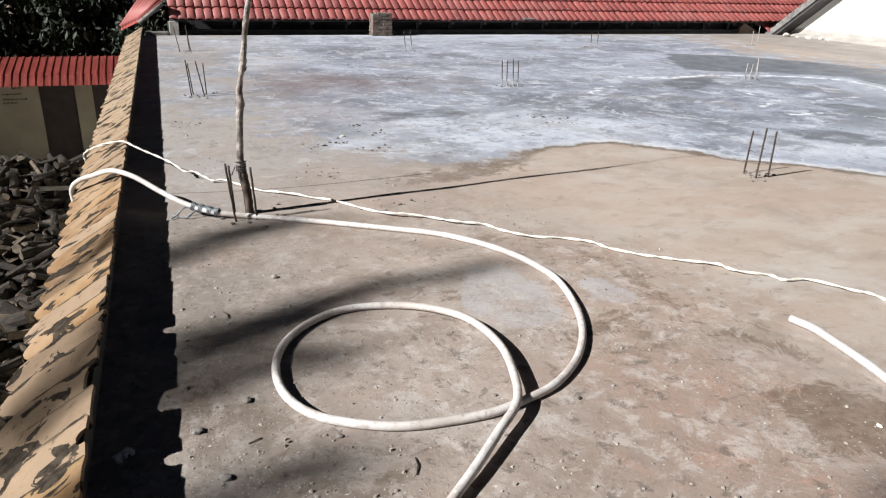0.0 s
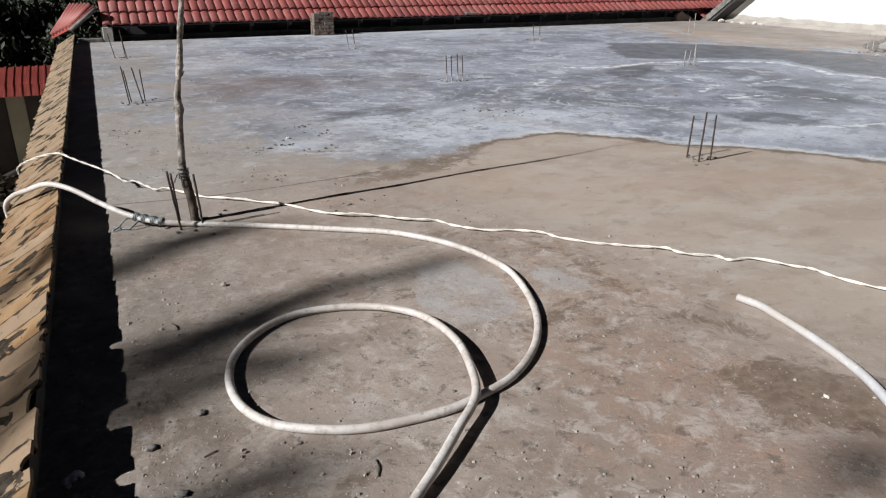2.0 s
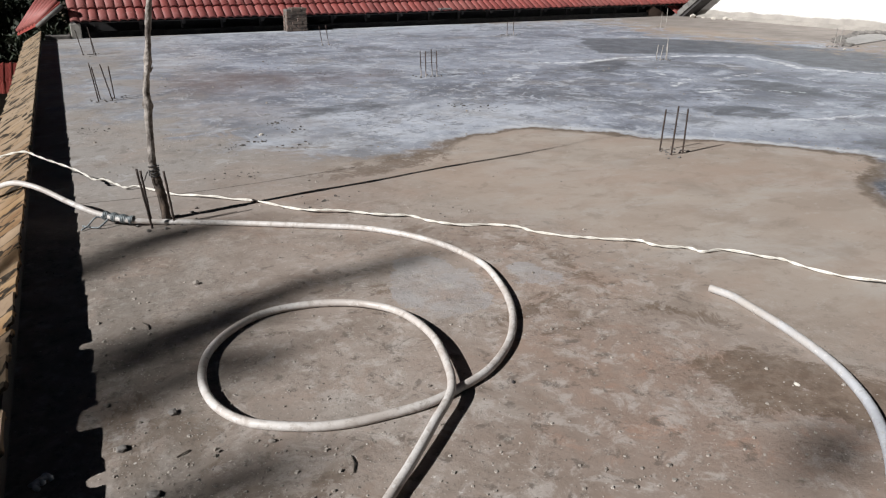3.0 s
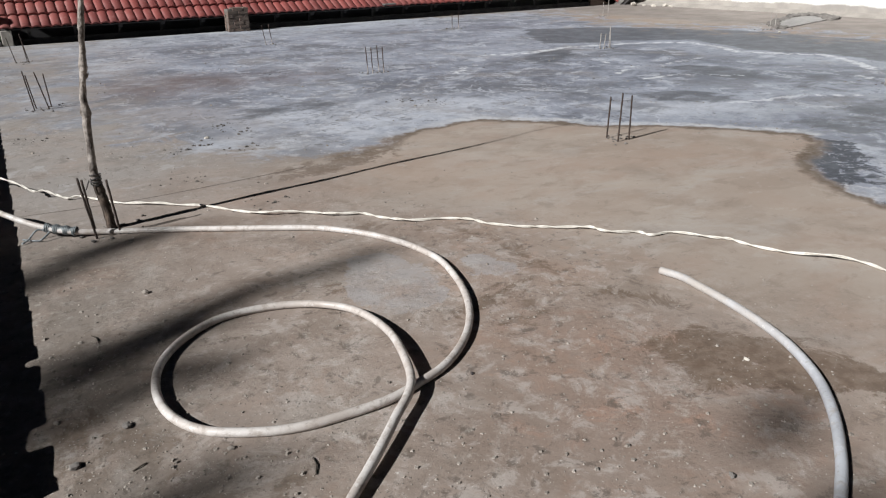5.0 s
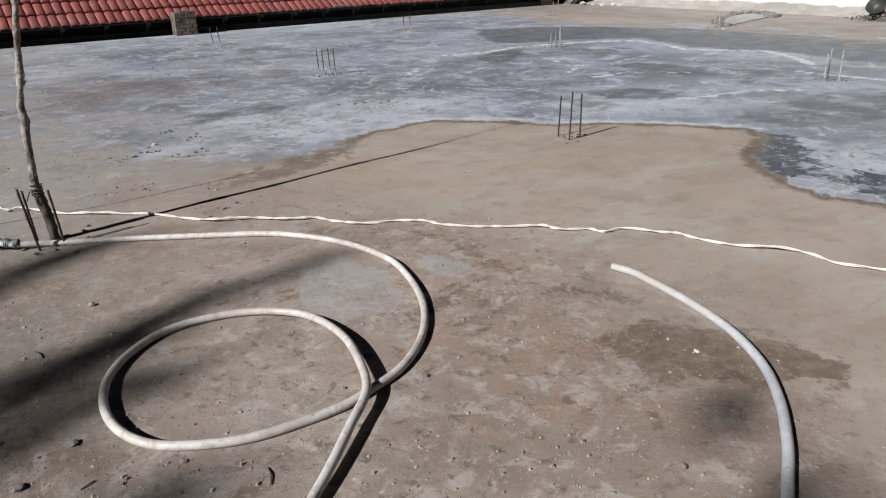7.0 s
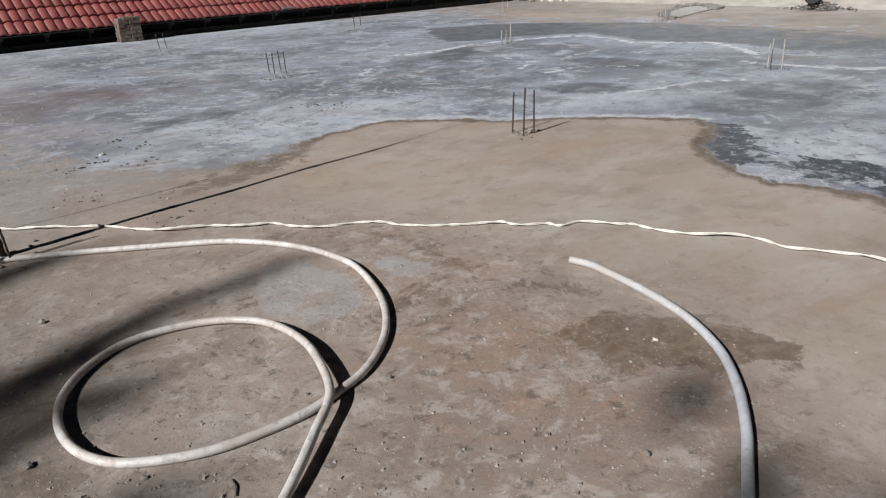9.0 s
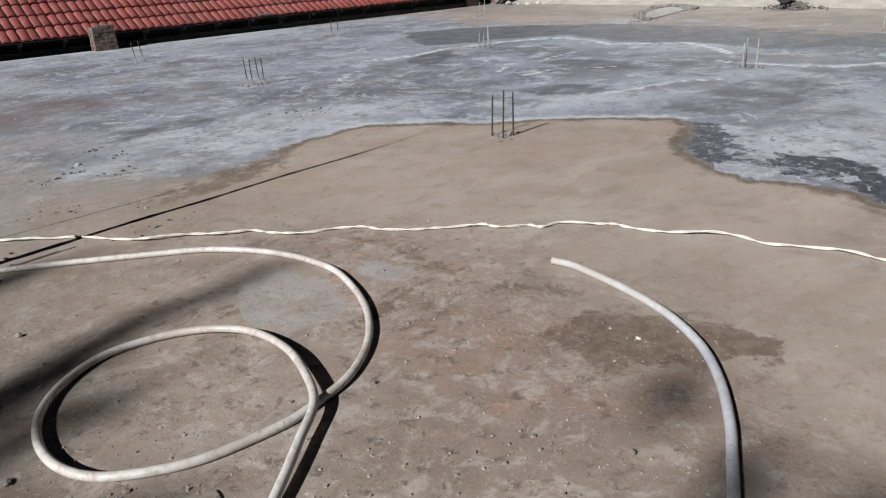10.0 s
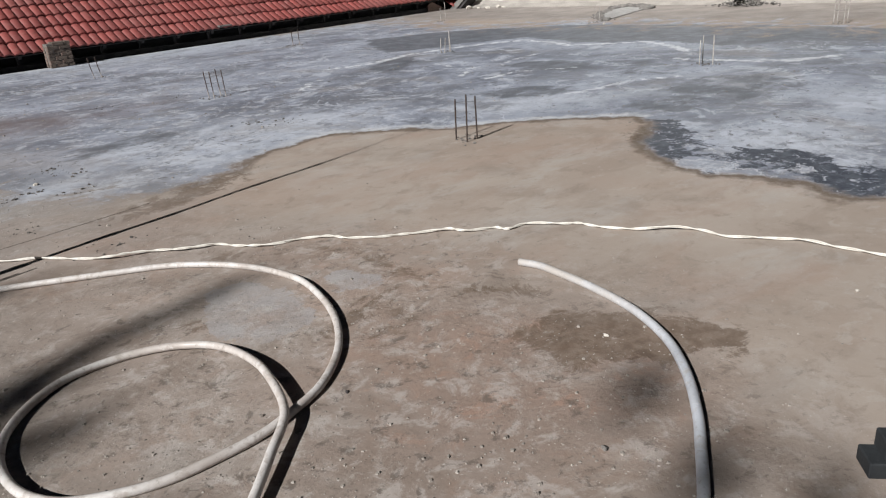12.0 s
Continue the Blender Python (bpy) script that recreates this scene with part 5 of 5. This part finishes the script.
mound = tagged(empty("rubble_mound", 16.75, 7.74, 0), "grey rubble mound against the foot of the white wall", "rubble")
bm = bmesh.new()
for k in range(520):
    a, d = rng.uniform(0, 6.3), abs(rng.gauss(0, 0.35))
    r = rng.uniform(0.014, 0.034)
    rock(bm, 0.8 * math.cos(a) * d * 0.6, math.sin(a) * d * 0.95, max(r * 0.3, 0.20 * (1 - d) * rng.random()), r, rng)
tagged(part("rubble_fill", bm, M_RUBBLE, mound), kind="stuff")
pot = tagged(empty("bucket", 16.7, 7.82, 0.11), "black rubber mortar pan resting on the rubble mound", "bucket")
bm = bmesh.new()
prof = [(0.02, 0.0), (0.14, 0.0), (0.19, 0.14), (0.205, 0.15), (0.205, 0.165), (0.185, 0.16), (0.13, 0.02), (0.02, 0.02)]
rings = [[bm.verts.new((r * math.cos(a), r * math.sin(a), z)) for a in (2 * math.pi * k / 18 for k in range(18))] for r, z in prof]
for p, q in zip(rings, rings[1:]):
    for k in range(18):
        bm.faces.new((p[k], p[(k + 1) % 18], q[(k + 1) % 18], q[k])).smooth = True
bm.faces.new(rings[0][::-1])
bm.faces.new(rings[-1])
body = part("pan", bm, M_BUCKET, pot)
body.rotation_euler = (0, radians(-55), 0)
body.location = (0, 0, 0.12)
for k in range(7):
    bm = bmesh.new()
    r = rng.uniform(0.05, 0.12)
    rock(bm, 0, 0, r * 0.35, r, rng)
    ob = tagged(part("stone", bm, M_PALE_ROCK), "pale broken stone at the foot of the white wall", "stone", "wall-foot stones")
    ob.location = (16.7 + rng.uniform(-0.2, 0.25), 15.2 + k * 0.24, 0)

# ---- grit on the floor ----
rng = random.Random(55)
verts, faces = [], []
def grit(x, y, r):
    k = len(verts)
    h = r * rng.uniform(0.4, 0.9)
    n = 5
    a0 = rng.uniform(0, 6.3)
    for i in range(n):
        a = a0 + 2 * math.pi * i / n
        q = r * rng.uniform(0.7, 1.2)
        verts.append((x + q * math.cos(a), y + q * math.sin(a), -0.001))
    for i in range(n):
        a = a0 + 2 * math.pi * i / n + 0.3
        q = r * rng.uniform(0.4, 0.8)
        verts.append((x + q * math.cos(a), y + q * math.sin(a), h * rng.uniform(0.7, 1.1)))
    for i in range(n):
        j = (i + 1) % n
        faces.append((k + i, k + j, k + n + j, k + n + i))
    faces.append(tuple(k + n + i for i in range(n)))
for _ in range(2700):
    x, y = abs(rng.gauss(0, 1.5)) - 0.25, 0.7 + abs(rng.gauss(0, 1.9))
    if x > -0.3:
        grit(x, y, min(0.011, 0.0019 * math.exp(abs(rng.gauss(0, 0.65)))))
for _ in range(900):
    grit(rng.uniform(-0.2, 9), rng.uniform(3, 16.5), min(0.016, 0.004 * math.exp(abs(rng.gauss(0, 0.6)))))
for cx, cy, sp, n in ((0.45, 6.1, 0.12, 50), (1.02, 5.5, 0.09, 45), (2.15, 3.9, 0.12, 25), (0.15, 1.95, 0.2, 170), (0.3, 2.2, 0.2, 110), (0.05, 3.0, 0.2, 70), (1.0, 1.6, 0.4, 140), (1.9, 1.4, 0.4, 140), (1.0, 7.2, 0.25, 60), (2.3, 11.6, 0.5, 80), (0.35, 9.2, 0.3, 60), (2.35, 3.0, 0.3, 70), (3.6, 13.3, 0.5, 60), (0.25, 1.75, 0.28, 260), (0.55, 1.55, 0.35, 200), (0.1, 2.6, 0.25, 120), (3.9, 12.5, 0.25, 40), (3.1, 10.8, 0.3, 40), (3.5, 9.9, 0.3, 30), (4.6, 9.35, 0.16, 40), (1.3, 6.9, 0.3, 60)):
    for _ in range(n):
        grit(cx + rng.gauss(0, sp), cy + rng.gauss(0, sp), rng.uniform(0.002, 0.005) if rng.random() < 0.85 else rng.uniform(0.005, 0.011))
me = bpy.data.meshes.new("grit")
me.from_pydata(verts, [], faces)
me.materials.append(M_STONE)
tagged(new("grit", me), "scattered sand, grit and mortar crumbs on the floor", "grit", kind="stuff")
verts, faces = [], []
for cx, cy in ((1.77, 7.22), (1.80, 6.93), (1.48, 6.53), (1.75, 6.18), (1.06, 5.46), (1.39, 4.62), (3.32, 10.36), (3.92, 7.28), (0.18, 7.61), (1.22, 6.36), (4.37, 10.14), (4.17, 6.93)):
    for _ in range(16):
        grit(cx + rng.gauss(0, 0.11), cy + rng.gauss(0, 0.09), rng.uniform(0.005, 0.009) if rng.random() < 0.7 else rng.uniform(0.009, 0.018))
me = bpy.data.meshes.new("crumbs")
me.from_pydata(verts, [], faces)
me.materials.append(plain("dark_crumb", (0.075, 0.066, 0.060), (0.16, 0.145, 0.13), 9.0, 0.95, vary=0.5, island=True))
tagged(new("crumbs", me), "dark dried mortar crumbs scattered over the floor", "crumbs", kind="stuff")
for x, y, r, mat, label in ((0.432, 3.548, 0.020, M_STONE, "small grey stone lying on the floor"), (1.739, 1.098, 0.013, M_RUBBLE, "small grey-brown chip lying on the floor"), (2.365, 1.523, 0.010, M_PALE_ROCK, "small pale chip on the brown stain"),
                            (3.389, 0.892, 0.012, M_PALE_ROCK, "small pale chip on the dusty floor"), (1.384, 2.037, 0.009, M_WIRE, "small dark chip lying on the floor"), (-0.048, 2.576, 0.013, M_STONE, "small stone at the edge of the parapet shade"),
                            (0.442, 2.092, 0.012, M_STONE, "small grey stone lying on the floor"), (1.55, 6.75, 0.02, M_PALE_ROCK, "small white stone lying on the floor"), (0.164, 2.417, 0.019, M_RUBBLE, "lump of dry mortar on the floor"),
                            (-0.017, 2.276, 0.020, M_RUBBLE, "lump of dry mortar on the floor"), (13.1, 9.0, 0.035, M_PALE_ROCK, "small white stone on the far floor"), (0.05, 1.99, 0.019, M_RUBBLE, "lump of dry mortar on the floor")):
    bm = bmesh.new()
    rock(bm, 0, 0, r * 0.35, r, rng)
    ob = tagged(part("stone", bm, mat), label, "stone", "loose stones")
    ob.location = (x, y, 0)
for x0, y0, x1, y1 in ((0.659, 1.894, 0.636, 1.811), (0.139, 2.15, 0.185, 2.168), (0.142, 3.215, 0.162, 3.135)):
    bm = bmesh.new()
    tube(bm, smooth_path([(0, 0, 0.003), ((x1 - x0) * 0.5 + 0.006, (y1 - y0) * 0.5, 0.006), (x1 - x0, y1 - y0, 0.003)], 4), 0.0028, 5)
    ob = tagged(part("twig", bm, M_TRUNK), "short dry brown twig lying on the dusty floor", "twig", "loose twigs")
    ob.location = (x0, y0, 0)
# twisted scrap of plastic in the shade of the parapet
bm = bmesh.new()
for k in range(5):
    tube(bm, smooth_path([(rng.uniform(-0.03, 0.03), rng.uniform(-0.03, 0.03), 0.008), (rng.uniform(-0.03, 0.03), rng.uniform(-0.03, 0.03), 0.03), (rng.uniform(-0.04, 0.04), rng.uniform(-0.04, 0.04), 0.01)], 4), 0.008, 5)
ob = tagged(part("plastic_scrap", bm, M_PLASTIC), "crumpled pale plastic scrap lying beside the parapet", "scrap")
ob.location = (-0.266, 2.19, 0)

# stepped block added for an unidentified dark shape at the floor's open side
bm = bmesh.new()
box(bm, (0.0, 0.0, 0.0), (0.27, 0.10, 0.055), 0.004)
box(bm, (0.044, 0.012, 0.0552), (0.27, 0.10, 0.118), 0.004)
ob = tagged(part("block", bm, plain("slate_grey_block", (0.013, 0.015, 0.018), (0.020, 0.023, 0.026), 12.0, 0.85)), "dark slate-grey stepped block standing in for an unidentified dark shape", "block")
ob.matrix_basis = pose(2.124, 0.434, 0, 0, 0, -52)
